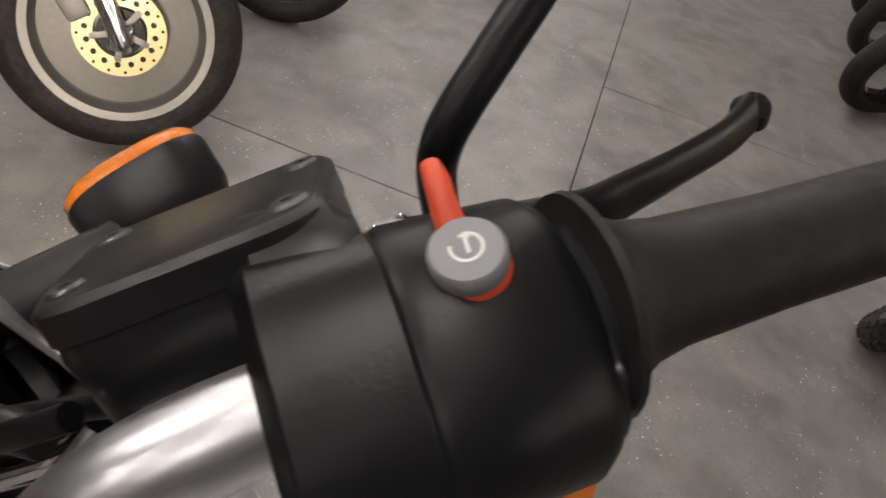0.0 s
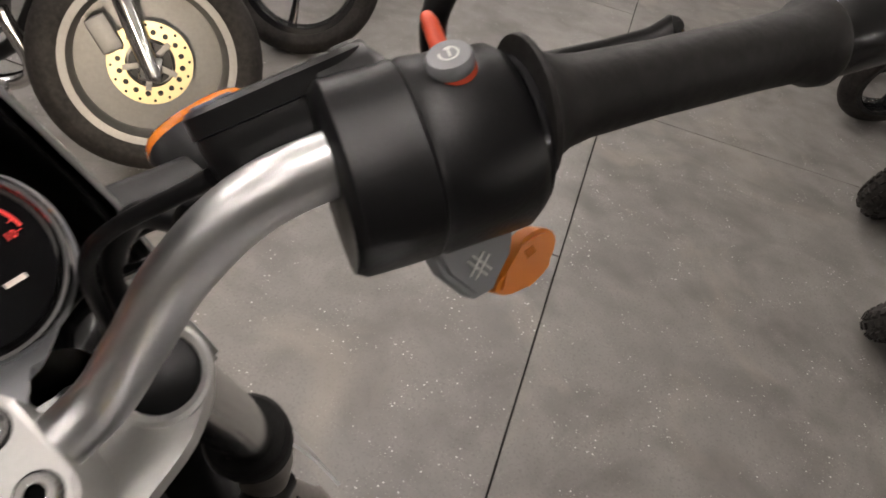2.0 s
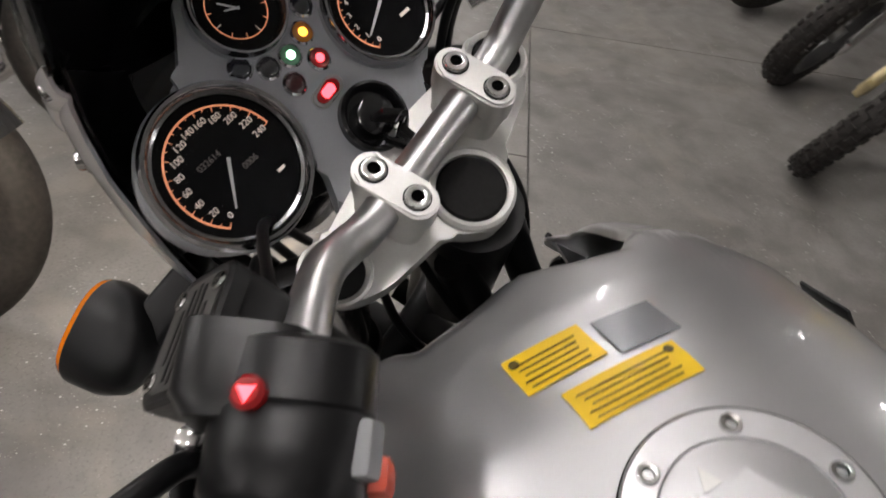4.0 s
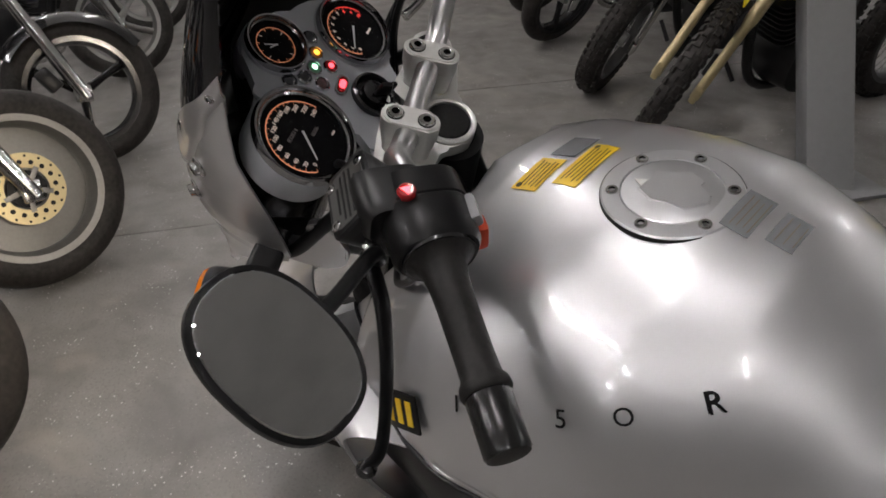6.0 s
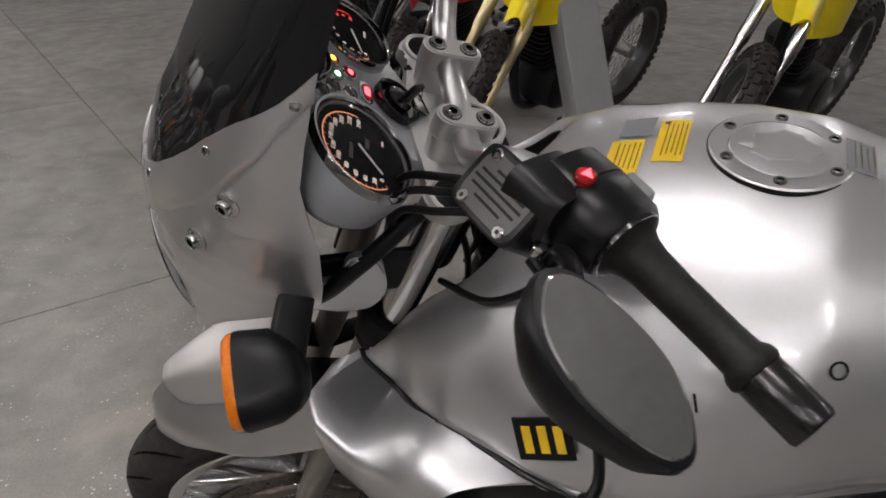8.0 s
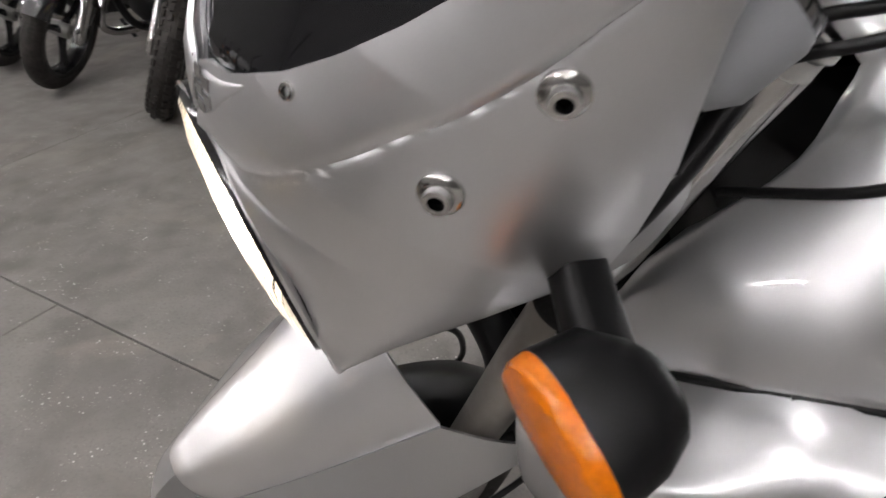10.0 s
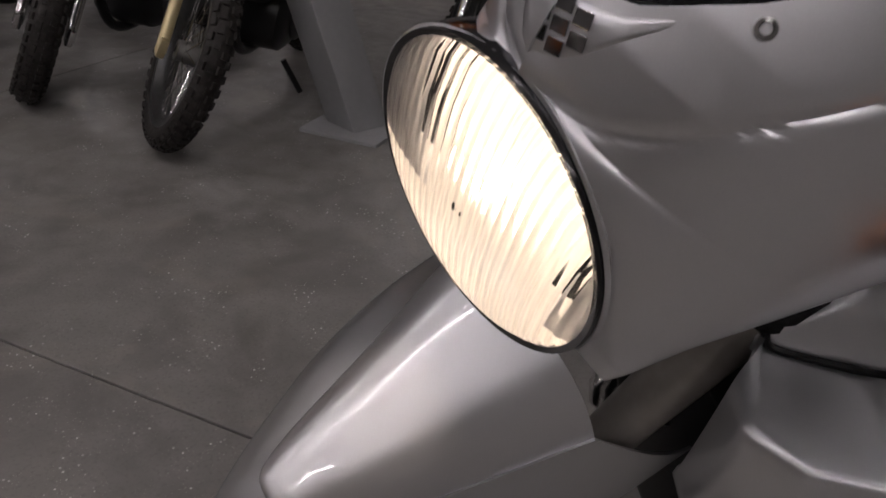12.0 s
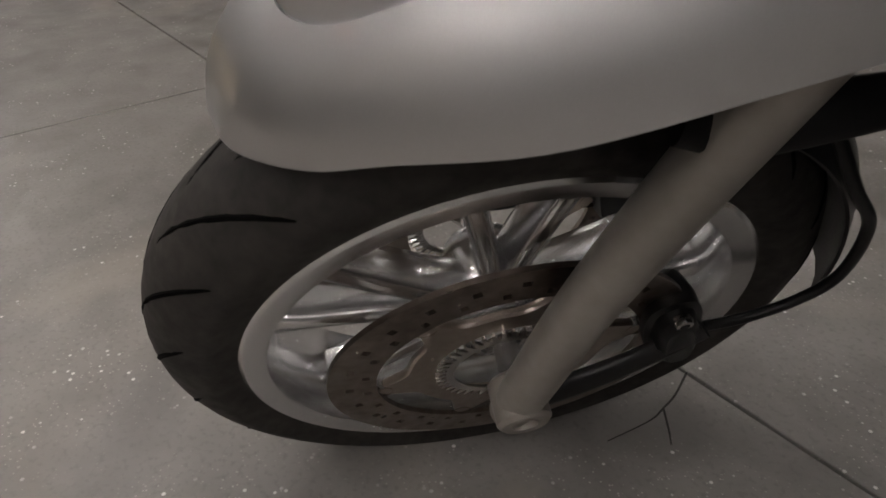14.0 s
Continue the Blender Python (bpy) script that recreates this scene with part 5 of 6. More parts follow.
for k in range(6):
    hex_bolt("cap_screw", capm @ V(0.0545 * math.cos(radians(60 * k + 2)), 0.0545 * math.sin(radians(60 * k + 2)), 0.0042), capm.to_3x3() @ V(0, 0, 1), 0.0056, cap, BODY, STEEL, 0.003)
part("lock_cover", prism([(-0.036, -0.012), (-0.030, -0.020), (-0.012, -0.022), (-0.010, -0.030), (0.010, -0.030), (0.014, -0.018), (0.030, -0.006), (0.018, 0.010), (0.020, 0.024), (0.0, 0.026), (-0.014, 0.014), (-0.030, 0.010)], 0.0016, capm @ pose(0, 0, 0.0042, 0, 0, 70), 0.0010), SILVER, cap, "flat lock cover", m=BODY)
part("cap_arrow", prism([(-0.006, -0.005), (0.006, -0.005), (0.0, 0.007)], 0.0006, capm @ pose(-0.006, 0.030, 0.0052)), WHITE_MARK, cap, "small white arrow", m=BODY)
# stickers
YELLOW = material("yellow_sticker", (0.80, 0.52, 0.015), 0.42, vary=0.06, coat=0.3)
CLEAR = material("grey_clear_sticker", (0.34, 0.35, 0.37), 0.22, vary=0.12, metal=0.5)
INK = material("brown_black_ink", (0.10, 0.07, 0.012), 0.6)


def sticker(x, y, spin, wid, hei, mat, rows, label, disc=True):
    def f(u, v):
        c, s2 = math.cos(radians(spin)), math.sin(radians(spin))
        px, py = wid * (u - 0.5), hei * (v - 0.5)
        m = tank_pose(x + c * px - s2 * py, y + s2 * px + c * py, 0, 0.0012)
        return m.translation
    st = part("sticker", sheet(f, 12, 8, 0.0004), mat, tank, label, m=BODY)
    c, s2 = math.cos(radians(spin)), math.sin(radians(spin))
    def put(px, py, w2, h2):
        m = tank_pose(x + c * px - s2 * py, y + s2 * px + c * py, spin, 0.0019)
        part("print_line", slabm(m, w2, h2, 0.0003, 0), INK, st, m=BODY, smooth=0)
    for r in range(rows):
        put(-wid * 0.04, hei * (0.22 - 0.62 * r / max(1, rows - 1)), wid * (0.80 - 0.06 * (r % 3)), hei * 0.032)
    if disc:
        m = tank_pose(x + c * wid * (-0.40 if wid < 0.06 else 0.40) - s2 * hei * 0.28, y + s2 * wid * -0.38 + c * hei * 0.28, spin, 0.0019)
        part("print_mark", lathe([(hei * 0.11, 0), (hei * 0.11, 0.0003), (0, 0.0003)], 16, m), INK, st, m=BODY, smooth=0)
    return st


sticker(-0.027, -0.154, 0, 0.050, 0.030, YELLOW, 5, "yellow warning sticker with fine print")
sticker(-0.003, -0.192, 0, 0.071, 0.026, YELLOW, 5, "long yellow warning sticker with fine print")
sticker(0.025, -0.158, 0, 0.040, 0.030, CLEAR, 0, "clear grey sticker", False)
sticker(0.004, -0.345, 0, 0.052, 0.024, CLEAR, 4, "clear grey sticker with fine print", False)
sticker(0.006, -0.378, 0, 0.040, 0.022, CLEAR, 3, "clear grey sticker with fine print", False)
# writing on the tank's side
for body_, y, z, size in (("1", -0.205, 0.893, 0.022), ("1", -0.252, 0.908, 0.022), ("5", -0.302, 0.922, 0.022), ("O", -0.345, 0.935, 0.021), ("R", -0.396, 0.948, 0.024)):
    zt, w_, zs = T_TOP(y)
    k = ((z - zs) / (zt - zs)) ** T_POW
    x = T_MID - w_ * (1 - k) ** (1 / T_POW)
    m = tank_pose(x, y, 0, 0.0012)
    n_ = m.to_3x3() @ V(0, 0, 1)
    part("letter", bevelled_text(body_, size, facing(m.translation, n_, (0, 0.25, 1)), 0.0003), BLACK_GLOSS, tank, "black letter", m=BODY, smooth=0)
    if body_ == "R":
        part("letter_weight", bevelled_text("R", size, facing(m.translation + V(0, 0.0016, 0), n_, (0, 0.25, 1)), 0.00028), BLACK_GLOSS, tank, m=BODY, smooth=0)

# --- cheeks below the tank wings (oil cooler covers), badge plates
for s_ in (-1, 1):
    def belly(y, x, z, low, q0, v):
        """A skin from the seam q0 out to the belly (x, y, z) and in again to the lower edge."""
        if v <= 0.4:
            k = v / 0.4 * math.pi / 2
            return V(q0.x + (x - q0.x) * math.sin(k), q0.y + (y - q0.y) * math.sin(k), q0.z + (z - q0.z) * (1 - math.cos(k)))
        k = (v - 0.4) / 0.6 * math.pi / 2
        return V(x + (x * 0.74 - x) * (1 - math.cos(k)), y - 0.035 * (1 - math.cos(k)), z + (low - z) * math.sin(k))

    def cheek(u, v):
        # u: from the wing's tip back along the seam, v: from the seam to the lower edge
        t = 0.73 + 0.295 * u
        q0 = tank_at(T_FRONT(t) - 0.002, t, s_) + V(0, 0, -0.006)
        y, x, z = (float(np.interp(u, [0, 0.15, 0.4, 0.65, 0.85, 1.0], c)) for c in ([0.142, 0.146, 0.118, 0.062, 0.000, -0.050], [0.158, 0.192, 0.226, 0.250, 0.268, 0.277], [0.728, 0.732, 0.735, 0.740, 0.748, 0.755]))
        return belly(y - (0.06 if s_ > 0 else 0), s_ * x, z, 0.56, q0, v)

    def side_panel(u, v):
        y = -0.015 - 0.42 * u
        t = float(np.interp(y, [-0.40, -0.20, -0.06, 0.03], [1.08, 1.04, 1.01, 0.98])) - 0.01
        q0 = tank_at(y, t, s_) + V(-s_ * 0.016, 0, -0.004)
        x = float(np.interp(u, [0, 0.3, 0.7, 1], [0.232, 0.246, 0.235, 0.19]))
        return belly(y, s_ * x, 0.742, 0.56, q0, v)
    ck = part("cooler_cover", sheet(cheek, 36, 26, 0.004), SILVER, bike, "silver painted oil cooler cover", m=BODY, smooth=60)
    part("side_panel", sheet(side_panel, 24, 14, 0.004), BLACK_PLASTIC, bike, "black panel below the tank", m=BODY, smooth=60)
    emblem = facing((s_ * 0.188, 0.128, 0.690), (s_ * 0.62, 0.76, 0.1), (0, 0, 1))
    part("round_badge", lathe([(0.0, 0.0045), (0.024, 0.003), (0.026, 0.0), (0.026, -0.004)], 28, emblem), BLACK_GLOSS, ck, "round black and silver badge", m=BODY)
    m = facing((s_ * 0.2450, -0.141, 0.855), (s_ * 0.93, 0.02, 0.36), (0, 0.3, 1))
    bp = part("side_badge", slabm(m @ pose(0, 0, 0.0012), 0.050, 0.040, 0.003, 0.001), BLACK_PLASTIC, bike, "black side badge with gold marks", m=BODY)
    for k in range(3):
        part("gold_mark", slabm(m @ pose(-0.014 + 0.014 * k, 0, 0.0030), 0.008, 0.026, 0.001, 0.0003), YELLOW, bp, m=BODY, smooth=0)
part("cooler_core", slab(-0.11, 0.11, -0.06, 0.05, 0.56, 0.74, 0.01), BLACK_PLASTIC, bike, "black oil cooler", m=BODY)

# --- engine, seat, rear wheel and stand
part("engine", joined(slab(-0.15, 0.15, -0.50, 0.02, 0.25, 0.62, 0.03), slab(-0.11, 0.11, -0.75, -0.45, 0.28, 0.60, 0.03), slab(-0.10, 0.10, -0.9, 0.0, 0.62, 0.84, 0.02)), MASTER, bike, "black engine block", m=BODY)
for s_ in (-1, 1):
    cyl = part("cylinder", joined(*[slab(s_ * (0.15 + 0.018 * k) - 0.006, s_ * (0.15 + 0.018 * k) + 0.006, -0.24, -0.06, 0.36, 0.50, 0.004) for k in range(5)], slab(min(s_ * 0.15, s_ * 0.24), max(s_ * 0.15, s_ * 0.24), -0.22, -0.08, 0.38, 0.48)), MASTER, bike, "black finned cylinder", m=BODY)
    part("valve_cover", loft_sections(facing((s_ * 0.24, -0.15, 0.43), (s_, 0, 0), (0, 0, 1)), [(0, 0, 0, 0.085, 0.072, 4), (0.06, 0, 0, 0.082, 0.068, 4), (0.085, 0, 0, 0.06, 0.05, 4)], 28), MASTER, cyl, "black valve cover", m=BODY)
part("seat", loft_sections(facing((0, -0.58, 0.80), (0, -1, 0.02), (0, 0, 1)), [(0, 0, 0, 0.11, 0.06, 3), (0.2, 0, -0.01, 0.15, 0.055, 3), (0.5, 0, 0.03, 0.14, 0.06, 3), (0.72, 0, 0.06, 0.09, 0.04, 3)], 32), RUBBER, bike, "black padded seat", m=BODY)
RW = pose(0, -1.34, 0.275, 0, 90, 0)
rear = part("rear_wheel", lathe([(0.018, -0.06), (0.06, -0.05), (0.06, 0.05), (0.018, 0.06)], 32, RW), ALU, bike, "cast aluminium rear wheel", m=BODY)
part("tyre", tyre_bm(0.312, 0.218, 0.085, RW, 48), TYRE, rear, "black road tyre", m=BODY)
part("rim", lathe([(0.22, -0.07), (0.228, -0.066), (0.2, -0.03), (0.2, 0.03), (0.228, 0.066), (0.22, 0.07), (0.19, 0.03), (0.19, -0.03), (0.22, -0.07)], 48, RW), ALU, rear, m=BODY)
for k in range(5):
    part("spoke", rod([RW @ V(0.05 * math.cos(radians(72 * k)), 0.05 * math.sin(radians(72 * k)), 0), RW @ V(0.195 * math.cos(radians(72 * k)), 0.195 * math.sin(radians(72 * k)), 0)], 0.016, 10), ALU, rear, m=BODY)
part("swing_arm", rod([(0.10, -0.62, 0.36), (0.12, -1.0, 0.32), (0.10, -1.34, 0.275)], [0.05, 0.045, 0.06], 16), MASTER, bike, "black swing arm", m=BODY)
part("side_stand", rod([(-0.14, -0.35, 0.28), (-0.20, -0.38, 0.12), (-0.255, -0.40, 0.03)], [0.014, 0.013, 0.02], 12), MASTER, bike, "black side stand", m=BODY)
part("exhaust", rod([(0.22, -0.10, 0.36), (0.16, 0.02, 0.26), (0.10, -0.2, 0.22), (0.05, -0.6, 0.24), (-0.10, -0.9, 0.30), (-0.17, -1.1, 0.36), (-0.19, -1.5, 0.42)], [0.02, 0.02, 0.022, 0.03, 0.045, 0.055, 0.05], 18), STEEL, bike, "steel exhaust", m=BODY)

# ------------------------------------------------------------------ post
pm0, pm1 = V(-0.28, -1.60, 0.0), V(-0.02, -1.60, 0.70)
pd = (pm1 - pm0).normalized()
foot = pm0 - pd * (pm0.z / pd.z)
post_m = facing(foot, pd, (0.93, -0.37, 0))
POST = material("grey_post_paint", (0.26, 0.26, 0.265), 0.6, vary=0.1, grain=40)
post = thing("post", Matrix.Translation(foot), "grey painted square steel post between parked bikes", "post")
part("shaft", slabm(post_m @ pose(0, 0, 2.2), 0.17, 0.17, 4.5, 0.012), POST, post, m=Matrix())
part("foot_plate", slabm(pose(foot.x, foot.y, 0.008), 0.34, 0.34, 0.016, 0.004), POST, post, m=Matrix())


# ------------------------------------------------------------------ parked motorcycles along both rows
PAINT = {
    "black": material("black_bike_paint", (0.012, 0.012, 0.013), 0.2, vary=0.2, coat=1.0),
    "red": material("red_bike_plastic", (0.34, 0.012, 0.014), 0.35, vary=0.12, coat=0.3),
    "yellow": material("yellow_bike_plastic", (0.78, 0.60, 0.01), 0.38, vary=0.06, coat=0.3),
    "white": material("white_bike_plastic", (0.74, 0.75, 0.76), 0.3, vary=0.05, coat=0.5),
    "green": material("dark_green_paint", (0.02, 0.05, 0.03), 0.25, vary=0.2, coat=1.0),
}
GOLD = material("gold_anodised", (0.62, 0.52, 0.30), 0.4, metal=0.7, vary=0.12)
WHEEL_SILVER = material("machined_wheel", (0.27, 0.265, 0.255), 0.50, metal=0.85, vary=0.1, grain=90)


def knob_tyre(R, half, m, parent, f):
    """Rows of tread blocks on an off-road tyre, one joined part."""
    bm = bmesh.new()
    n = 44
    for k in range(n):
        for j, lat in enumerate((-56, -20, 20, 56)):
            a = 2 * math.pi * (k + 0.5 * (j % 2)) / n
            la = radians(lat)
            r = R - half * (1 - math.cos(la)) + 0.003
            base = m @ pose(0, 0, 0, 0, 0, math.degrees(a)) @ Matrix.Translation((r, 0, half * math.sin(la))) @ Matrix.Rotation(-la, 4, "Y")
            c = [base @ V(dx, dy, dz) for dx in (-0.007, 0.006) for dy in (-0.013, 0.013) for dz in (-0.010, 0.010)]
            v = [bm.verts.new(q) for q in c]
            for q in ((0, 1, 3, 2), (4, 6, 7, 5), (0, 4, 5, 1), (2, 3, 7, 6), (0, 2, 6, 4), (1, 5, 7, 3)):
                bm.faces.new([v[i] for i in q])
    ob = part("tread", bm, TYRE, parent, m=f, smooth=0)
    ob["kind"] = "stuff"


def road_wheel(name, m, R, half, style, parent, f, disc=None):
    """Hub, tyre, rim and spokes; style 'cast', 'disc' or 'wire'."""
    rim = R - half * (1.45 if style != "wire" else 1.7)
    hub = part(name, lathe([(0.012, -0.05), (0.035, -0.046), (0.038, 0), (0.035, 0.046), (0.012, 0.05)], 24, m), WHEEL_SILVER, parent, m=f)
    part("tyre", tyre_bm(R, rim, half, m, 56), TYRE, hub, "black tyre", m=f)
    part("rim", lathe([(rim - 0.012, -half * 0.80), (rim + 0.010, -half * 0.84), (rim + 0.012, -half * 0.76), (rim - 0.012, -half * 0.4), (rim - 0.016, 0), (rim - 0.012, half * 0.4), (rim + 0.012, half * 0.76), (rim + 0.010, half * 0.84), (rim - 0.012, half * 0.80), (rim - 0.026, half * 0.3), (rim - 0.026, -half * 0.3), (rim - 0.012, -half * 0.80)], 56, m), BLACK_GLOSS if style == "black" else RIM_DARK if style == "wire" else WHEEL_SILVER, hub, "dark rim" if style in ("black", "wire") else "bright rim", m=f)
    if style == "wire":
        knob_tyre(R, half, m, hub, f)
        for k in range(32):
            a, b = radians(k * 11.25), radians(k * 11.25 + (26 if k % 2 else -26))
            z = 0.026 * (1 if k % 4 < 2 else -1)
            part("spoke", sweep(bmesh.new(), [m @ V(0.034 * math.cos(b), 0.034 * math.sin(b), z), m @ V((rim - 0.02) * math.cos(a), (rim - 0.02) * math.sin(a), 0)], 0.0016, 5), STEEL, hub, m=f)
    elif style == "disc":
        part("web", lathe([(0.03, -0.022), (rim * 0.6, -0.030), (rim - 0.018, -0.034), (rim - 0.018, -0.028), (rim * 0.6, -0.024), (0.03, -0.016)], 56, m), WHEEL_SILVER, hub, "machined wheel web", m=f)
        for k in range(6):
            part("web_slot", slabm(m @ pose(0, 0, 0, 0, 0, 60 * k + 12) @ pose(rim * 0.80, 0, -0.0335, 0, 8, 0), 0.022, 0.085, 0.006, 0.010 * 0.29), BLACK_PLASTIC, hub, "dark slot", m=f)
    else:
        for k in range(5 if style == "cast" else 3):
            n = 5 if style == "cast" else 3
            part("spoke", sweep(bmesh.new(), [m @ V(r * math.cos(2 * math.pi * k / n), r * math.sin(2 * math.pi * k / n), 0) for r in (0.03, rim * 0.5, rim - 0.015)], [0.024, 0.017, 0.024], 10, 0.6), WHEEL_SILVER if style == "cast" else BLACK_GLOSS, hub, m=f)
    if disc:
        for z in (-0.058, 0.058):
            dm = m @ pose(0, 0, z)
            part("brake_disc", lathe([(0.066, -0.002), (0.113, -0.002), (0.113, 0.002), (0.066, 0.002), (0.066, -0.002)], 48, dm), disc, hub, "drilled brake disc", m=f)
            for k in range(16):
                for r, off in ((0.084, 0), (0.103, 11.25)):
                    part("disc_hole", lathe([(0.0078 if r < 0.09 else 0.0042, -0.0026), (0.0078 if r < 0.09 else 0.0042, 0.0026), (0, 0.0026)], 10, dm @ pose(0, 0, 0, 0, 0, 22.5 * k + off) @ pose(r, 0, 0.0 if z < 0 else 0.0)), BLACK_PLASTIC, hub, m=f)
            part("disc_centre", lathe([(0.03, -0.003), (0.058, -0.003), (0.058, 0.003), (0.03, 0.003)], 32, dm), BLACK_PLASTIC, hub, m=f)
            for k in range(5):
                part("disc_arm", slabm(dm @ pose(0, 0, 0, 0, 0, 72 * k) @ pose(0.050, 0, 0), 0.05, 0.016, 0.007, 0.001), WHEEL_SILVER, hub, m=f)
    return hub


def parked_bike(x, y, turn, colour, label, R=0.30, half=0.058, style="cast", dirt=False, fork=None, disc=None, steer=28, lean=9, fender="low", second=None):
    """A motorcycle on its stand: local y ahead, the origin under the front wheel."""
    base = pose(x, y, 0, 0, 0, turn) @ Matrix.Rotation(radians(-lean), 4, "Y")
    e = thing("motorcycle", pose(x, y, 0, 0, 0, turn), label, "motorcycle", "motorcycles parked in rows")
    paint, fork_mat = PAINT[colour], fork or STEEL
    drop = half * math.sin(radians(lean)) * 0.2
    rake = radians(26)
    ax = V(0, 0, R)
    piv = base @ Matrix.Translation((0, 0, R + drop * 0 - 0.004))
    f = piv @ Matrix.Rotation(rake, 4, "X") @ Matrix.Rotation(radians(steer), 4, "Z") @ Matrix.Rotation(-rake, 4, "X")
    wm = Matrix.Rotation(radians(90), 4, "Y")
    road_wheel("front_wheel", wm, R, half, style, e, f, disc)
    up = V(0, -math.sin(rake), math.cos(rake))
    for s_ in (-1, 1):
        a = V(s_ * 0.092, 0.0, -0.01)
        leg = part("fork_leg", sweep(bmesh.new(), [a - up * 0.02, a + up * 0.30, a + up * 0.34, a + up * 0.70], [0.026, 0.027, 0.020, 0.020] if not dirt else [0.020, 0.020, 0.027, 0.028], 16), fork_mat, e, "bright fork leg", m=f)
        part("axle_lug", slabm(Matrix.Translation(a), 0.03, 0.06, 0.07, 0.01), fork_mat, leg, m=f)
    part("yoke", slabm(Matrix.Translation(up * 0.62 + V(0, -0.02, 0)) @ Matrix.Rotation(rake, 4, "X"), 0.25, 0.07, 0.03, 0.008), MASTER, e, m=f)
    part("handlebar", rod([tuple(up * 0.74 + V(-0.38, -0.14, 0.04)), tuple(up * 0.74 + V(-0.2, -0.04, 0.05)), tuple(up * 0.72 + V(0, 0, 0)), tuple(up * 0.74 + V(0.2, -0.04, 0.05)), tuple(up * 0.74 + V(0.38, -0.14, 0.04))], 0.012, 10), BLACK_GLOSS, e, m=f)
    part("headlamp", loft_sections(facing(up * 0.56 + V(0, 0.08, 0), (0, 1, 0)), [(-0.08, 0, 0, 0.04, 0.04, 2.2), (-0.02, 0, 0, 0.085, 0.085, 2.2), (0.02, 0, 0, 0.085, 0.085, 2.2)], 24), paint if dirt else BLACK_GLOSS, e, m=f)
    if dirt or fender == "high":
        part("front_fender", sheet(lambda u, v: (0.062 * (2 * v - 1) * (1 - 0.45 * u), 0.02 - 0.22 * (1 - u) + 0.20 * u, R + 0.24 + 0.05 * math.sin(u * 2.2) - 0.08 * u * u - 0.04 * (2 * v - 1) ** 2), 18, 10, 0.004), paint, e, "%s front mudguard" % colour, m=f)
    elif fender == "low":
        part("front_fender", sheet(lambda u, v: (0.082 * (2 * v - 1), (R + 0.022 - 0.05 * (2 * v - 1) ** 2) * math.cos(radians(35 + 115 * u)), (R + 0.022 - 0.05 * (2 * v - 1) ** 2) * math.sin(radians(35 + 115 * u))), 20, 10, 0.003), paint, e, "%s front mudguard" % colour, m=f)
    for s_ in (-1, 1):
        part("brake_caliper", slabm(pose(s_ * 0.075, -0.12, 0.06, 35, 0, 0), 0.04, 0.06, 0.10, 0.012), MASTER if not disc else WHEEL_SILVER, e, m=f)
        if not dirt:
            part("turn_signal", loft_sections(facing(up * 0.52 + V(s_ * 0.20, 0.03, 0), (0, 1, 0)), [(-0.03, 0, 0, 0.02, 0.02, 2.2), (0.01, 0, 0, 0.035, 0.025, 2.4), (0.025, 0, 0, 0.03, 0.02, 2.4)], 16), AMBER, e, "amber turn signal", m=f)
    body = base
    part("fuel_tank", loft_sections(body @ facing((0, -0.32, R + 0.56), (0, -1, 0), (0, 0, 1)), [(0.0, 0, 0, 0.08, 0.06, 2.6), (0.10, 0, 0.02, 0.14, 0.10, 2.6), (0.30, 0, 0.01, 0.15, 0.10, 2.6), (0.48, 0, -0.03, 0.09, 0.06, 2.6)], 28), PAINT[second] if second else paint, e, "painted tank", m=Matrix())
    part("seat", loft_sections(body @ facing((0, -0.72, R + 0.50), (0, -1, 0.02), (0, 0, 1)), [(0, 0, 0, 0.09, 0.05, 3), (0.3, 0, 0, 0.12, 0.05, 3), (0.62, 0, 0.03, 0.10, 0.04, 3)], 24), RUBBER, e, "black seat", m=Matrix())
    eng = part("engine", loft_sections(body @ facing((-0.14, -0.66, R + 0.02), (1, 0, 0), (0, 0, 1)), [(0, 0, 0, 0.12, 0.09, 2.6), (0.02, 0, 0, 0.17, 0.13, 2.8), (0.14, 0, 0, 0.20, 0.14, 3), (0.26, 0, 0, 0.17, 0.13, 2.8), (0.28, 0, 0, 0.11, 0.09, 2.6)], 28), MASTER, e, "dark engine case", m=Matrix())
    part("clutch_cover", lathe([(0.10, 0), (0.10, 0.012), (0.085, 0.026), (0.03, 0.030), (0, 0.030)], 28, body @ facing((-0.135, -0.72, R + 0.02), (-1, 0, 0), (0, 0, 1))), RIM_DARK, eng, "round engine cover", m=Matrix())
    fins = [(0.0, 0, 0, 0.07, 0.06, 4)]
    for k in range(8):
        z0 = 0.012 + 0.026 * k
        fins += [(z0, 0, 0, 0.07, 0.06, 4), (z0 + 0.002, 0, 0, 0.098, 0.088, 4), (z0 + 0.010, 0, 0, 0.098, 0.088, 4), (z0 + 0.012, 0, 0, 0.07, 0.06, 4)]
    part("cylinder", loft_sections(body @ pose(0, -0.50, R + 0.13, -20, 0, 0), fins, 20), MASTER, eng, "finned cylinder", m=Matrix())
    part("frame_tube", rod([tuple(body @ V(0, -0.28, R + 0.48)), tuple(body @ V(0, -0.33, R + 0.1)), tuple(body @ V(0, -0.5, R - 0.12)), tuple(body @ V(0, -0.95, R - 0.1))], 0.022, 12), MASTER, e, m=Matrix())
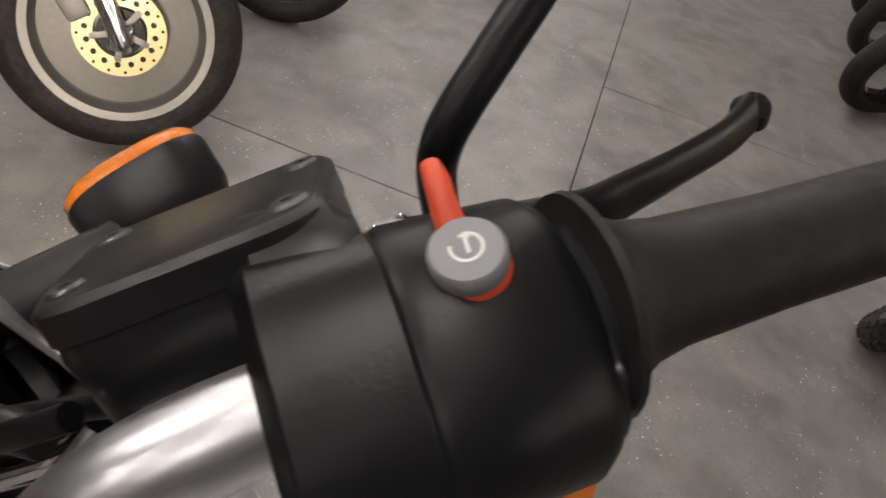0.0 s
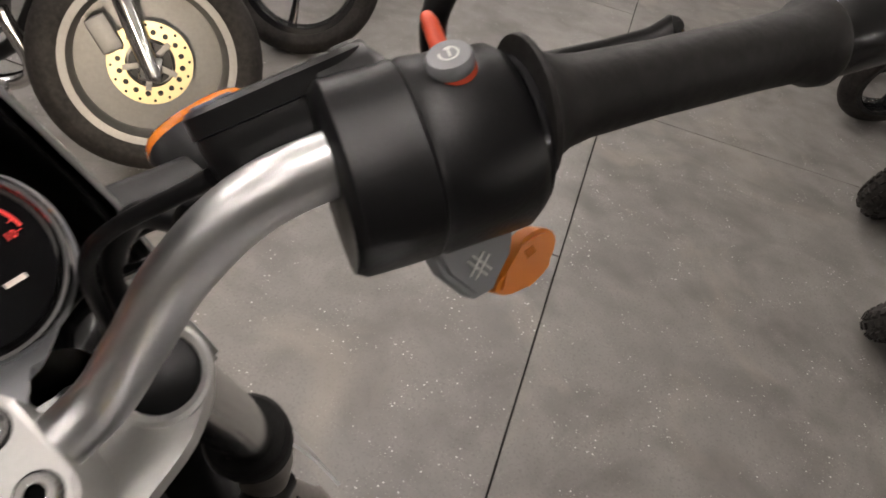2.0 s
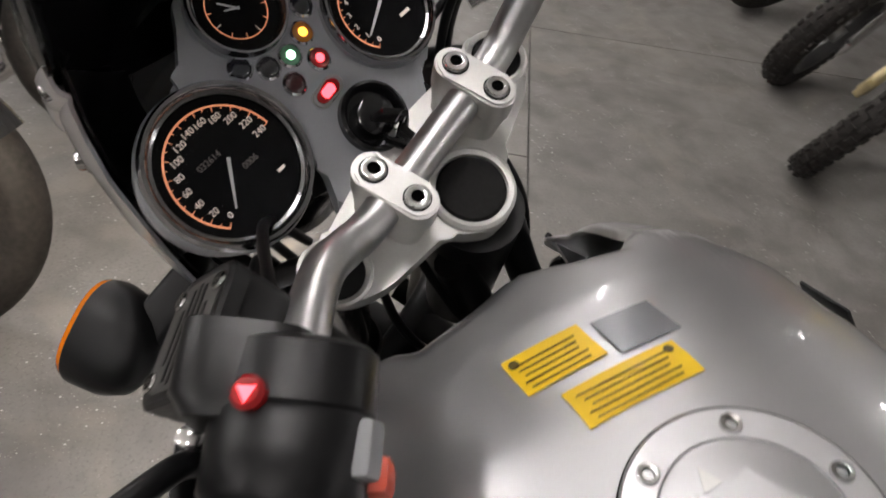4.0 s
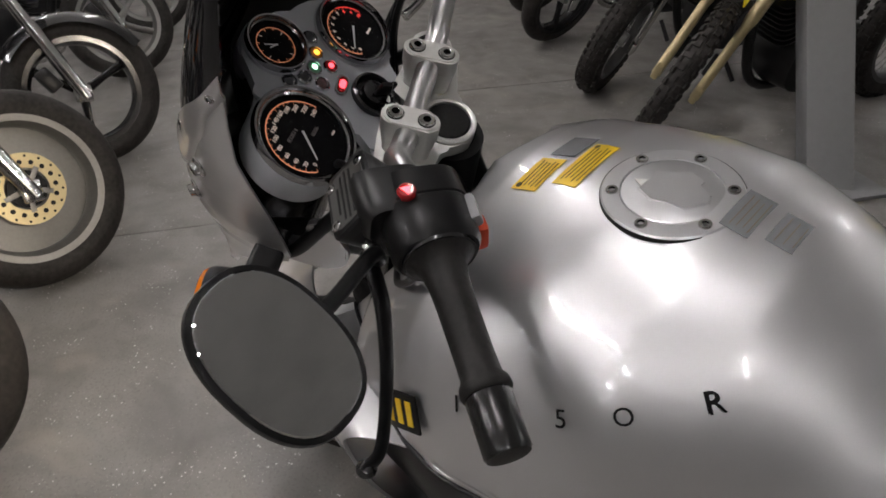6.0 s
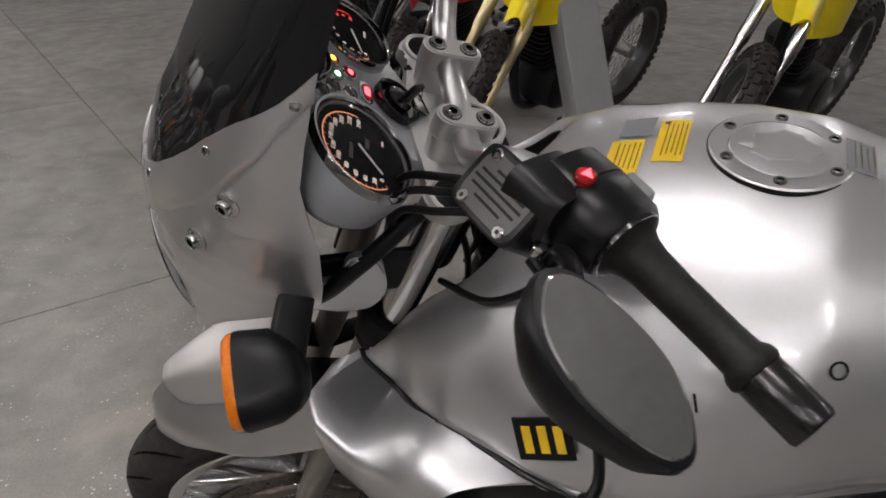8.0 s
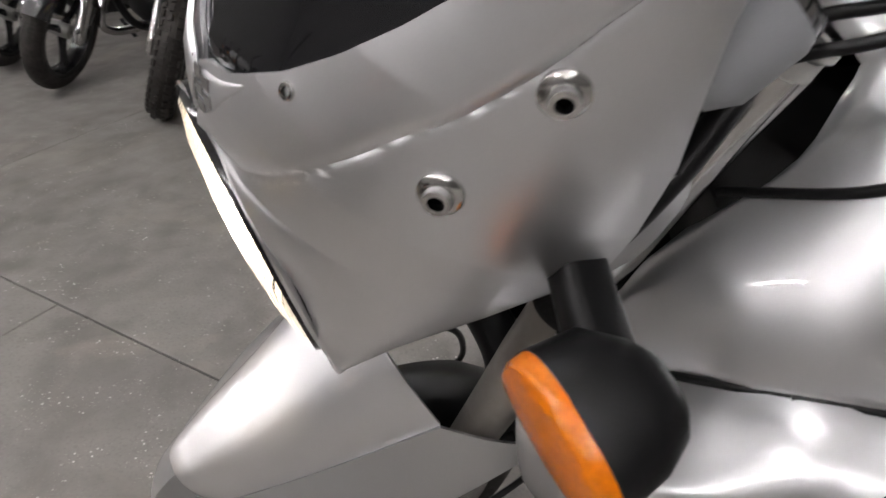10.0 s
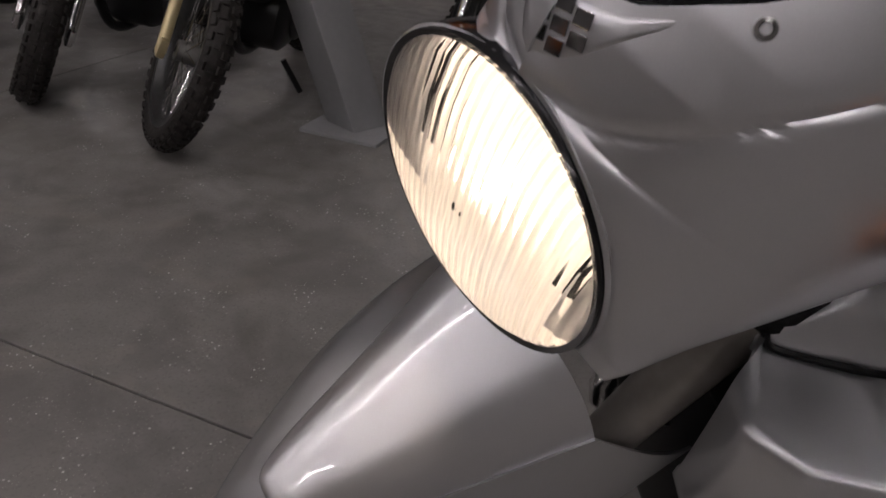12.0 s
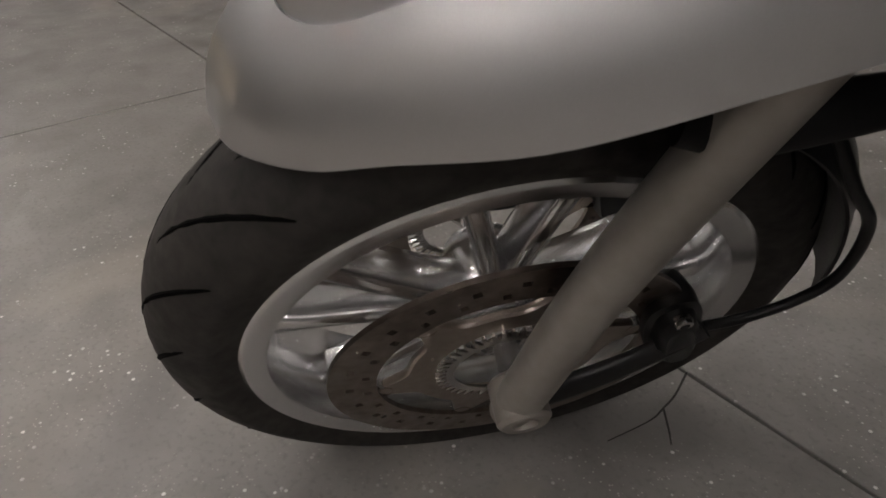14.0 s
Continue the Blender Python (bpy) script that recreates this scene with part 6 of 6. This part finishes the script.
    if dirt:
        for s_ in (-1, 1):
            part("radiator_shroud", sheet(lambda u, v: tuple(body @ V(s_ * (0.10 + 0.07 * math.sin(math.pi * u)), -0.22 - 0.32 * u, R + 0.62 - 0.26 * v + 0.05 * u)), 10, 8, 0.004), paint, e, "%s plastic side shroud" % colour, m=Matrix())
    else:
        part("exhaust", rod([tuple(body @ V(0.12, -0.36, R + 0.08)), tuple(body @ V(0.10, -0.30, R - 0.10)), tuple(body @ V(0.13, -0.6, R - 0.16)), tuple(body @ V(0.17, -1.3, R - 0.08))], [0.022, 0.022, 0.028, 0.045], 14), STEEL, e, "steel exhaust", m=Matrix())
    rear_m = body @ pose(0, -1.42, R - 0.002) @ Matrix.Rotation(radians(90), 4, "Y")
    road_wheel("rear_wheel", rear_m, R, half * 1.25, "cast" if style in ("cast", "disc") else style, e, Matrix())
    part("swing_arm", rod([tuple(body @ V(0.10, -0.85, R + 0.02)), tuple(body @ V(0.10, -1.42, R))], 0.03, 12), MASTER, e, m=Matrix())
    foot_ = body @ V(-0.14, -0.62, R - 0.15)
    part("side_stand", rod([tuple(foot_), (foot_ + (pose(0, 0, 0, 0, 0, turn).to_3x3() @ V(-0.06, -0.03, 0)) - V(0, 0, foot_.z - 0.012))[:]], 0.013, 10), MASTER, e, "dark side stand", m=Matrix())
    return e


NORTH, SOUTH = 180, 0
parked_bike(-0.24, 1.28, NORTH + 8, "black", "parked black motorcycle with polished disc wheel and gold brake disc", R=0.315, half=0.062, style="disc", disc=GOLD, steer=30, fender="none")
parked_bike(0.73, 1.29, NORTH, "black", "parked black motorcycle with white-lettered road tyre", R=0.31, half=0.062, style="black", steer=20)
parked_bike(1.97, 1.34, NORTH, "white", "parked white motorcycle with white front mudguard", R=0.30, style="cast", steer=20)
parked_bike(2.95, 1.32, NORTH, "white", "parked white motorcycle with bright cast wheels", R=0.30, style="cast", steer=20)
parked_bike(4.05, 1.32, NORTH, "black", "parked black motorcycle at the end of its row", R=0.30, style="cast", steer=20)
parked_bike(-1.15, 1.38, NORTH, "black", "parked black motorcycle with wide road tyre", R=0.315, half=0.065, style="black", steer=16)
parked_bike(0.21, -1.12, SOUTH + 14, "yellow", "parked yellow off-road motorcycle with wire wheels", R=0.345, half=0.045, style="wire", dirt=True, fork=GOLD, steer=36, lean=14, second="black")
parked_bike(0.97, -1.21, SOUTH + 12, "red", "parked red off-road motorcycle with knobbly tyres", R=0.31, half=0.060, style="wire", dirt=True, steer=34, lean=12)
parked_bike(1.90, -1.27, SOUTH, "black", "parked black motorcycle with shining black wheel", R=0.31, half=0.055, style="black", steer=28, lean=11)
parked_bike(2.65, -1.40, SOUTH, "black", "parked black motorcycle beside others of its row", R=0.31, half=0.055, style="black", steer=28, lean=11)
parked_bike(3.40, -1.52, SOUTH, "red", "parked red road motorcycle beside others of its row", R=0.31, style="cast", steer=28, lean=11)
parked_bike(-0.60, -1.78, SOUTH + 12, "yellow", "parked yellow and black off-road motorcycle with bright fork", R=0.345, half=0.045, style="wire", dirt=True, steer=26, lean=13, second="black")
parked_bike(-1.45, -1.55, SOUTH, "black", "parked black road motorcycle with bright fork", R=0.30, style="cast", steer=26, lean=11)
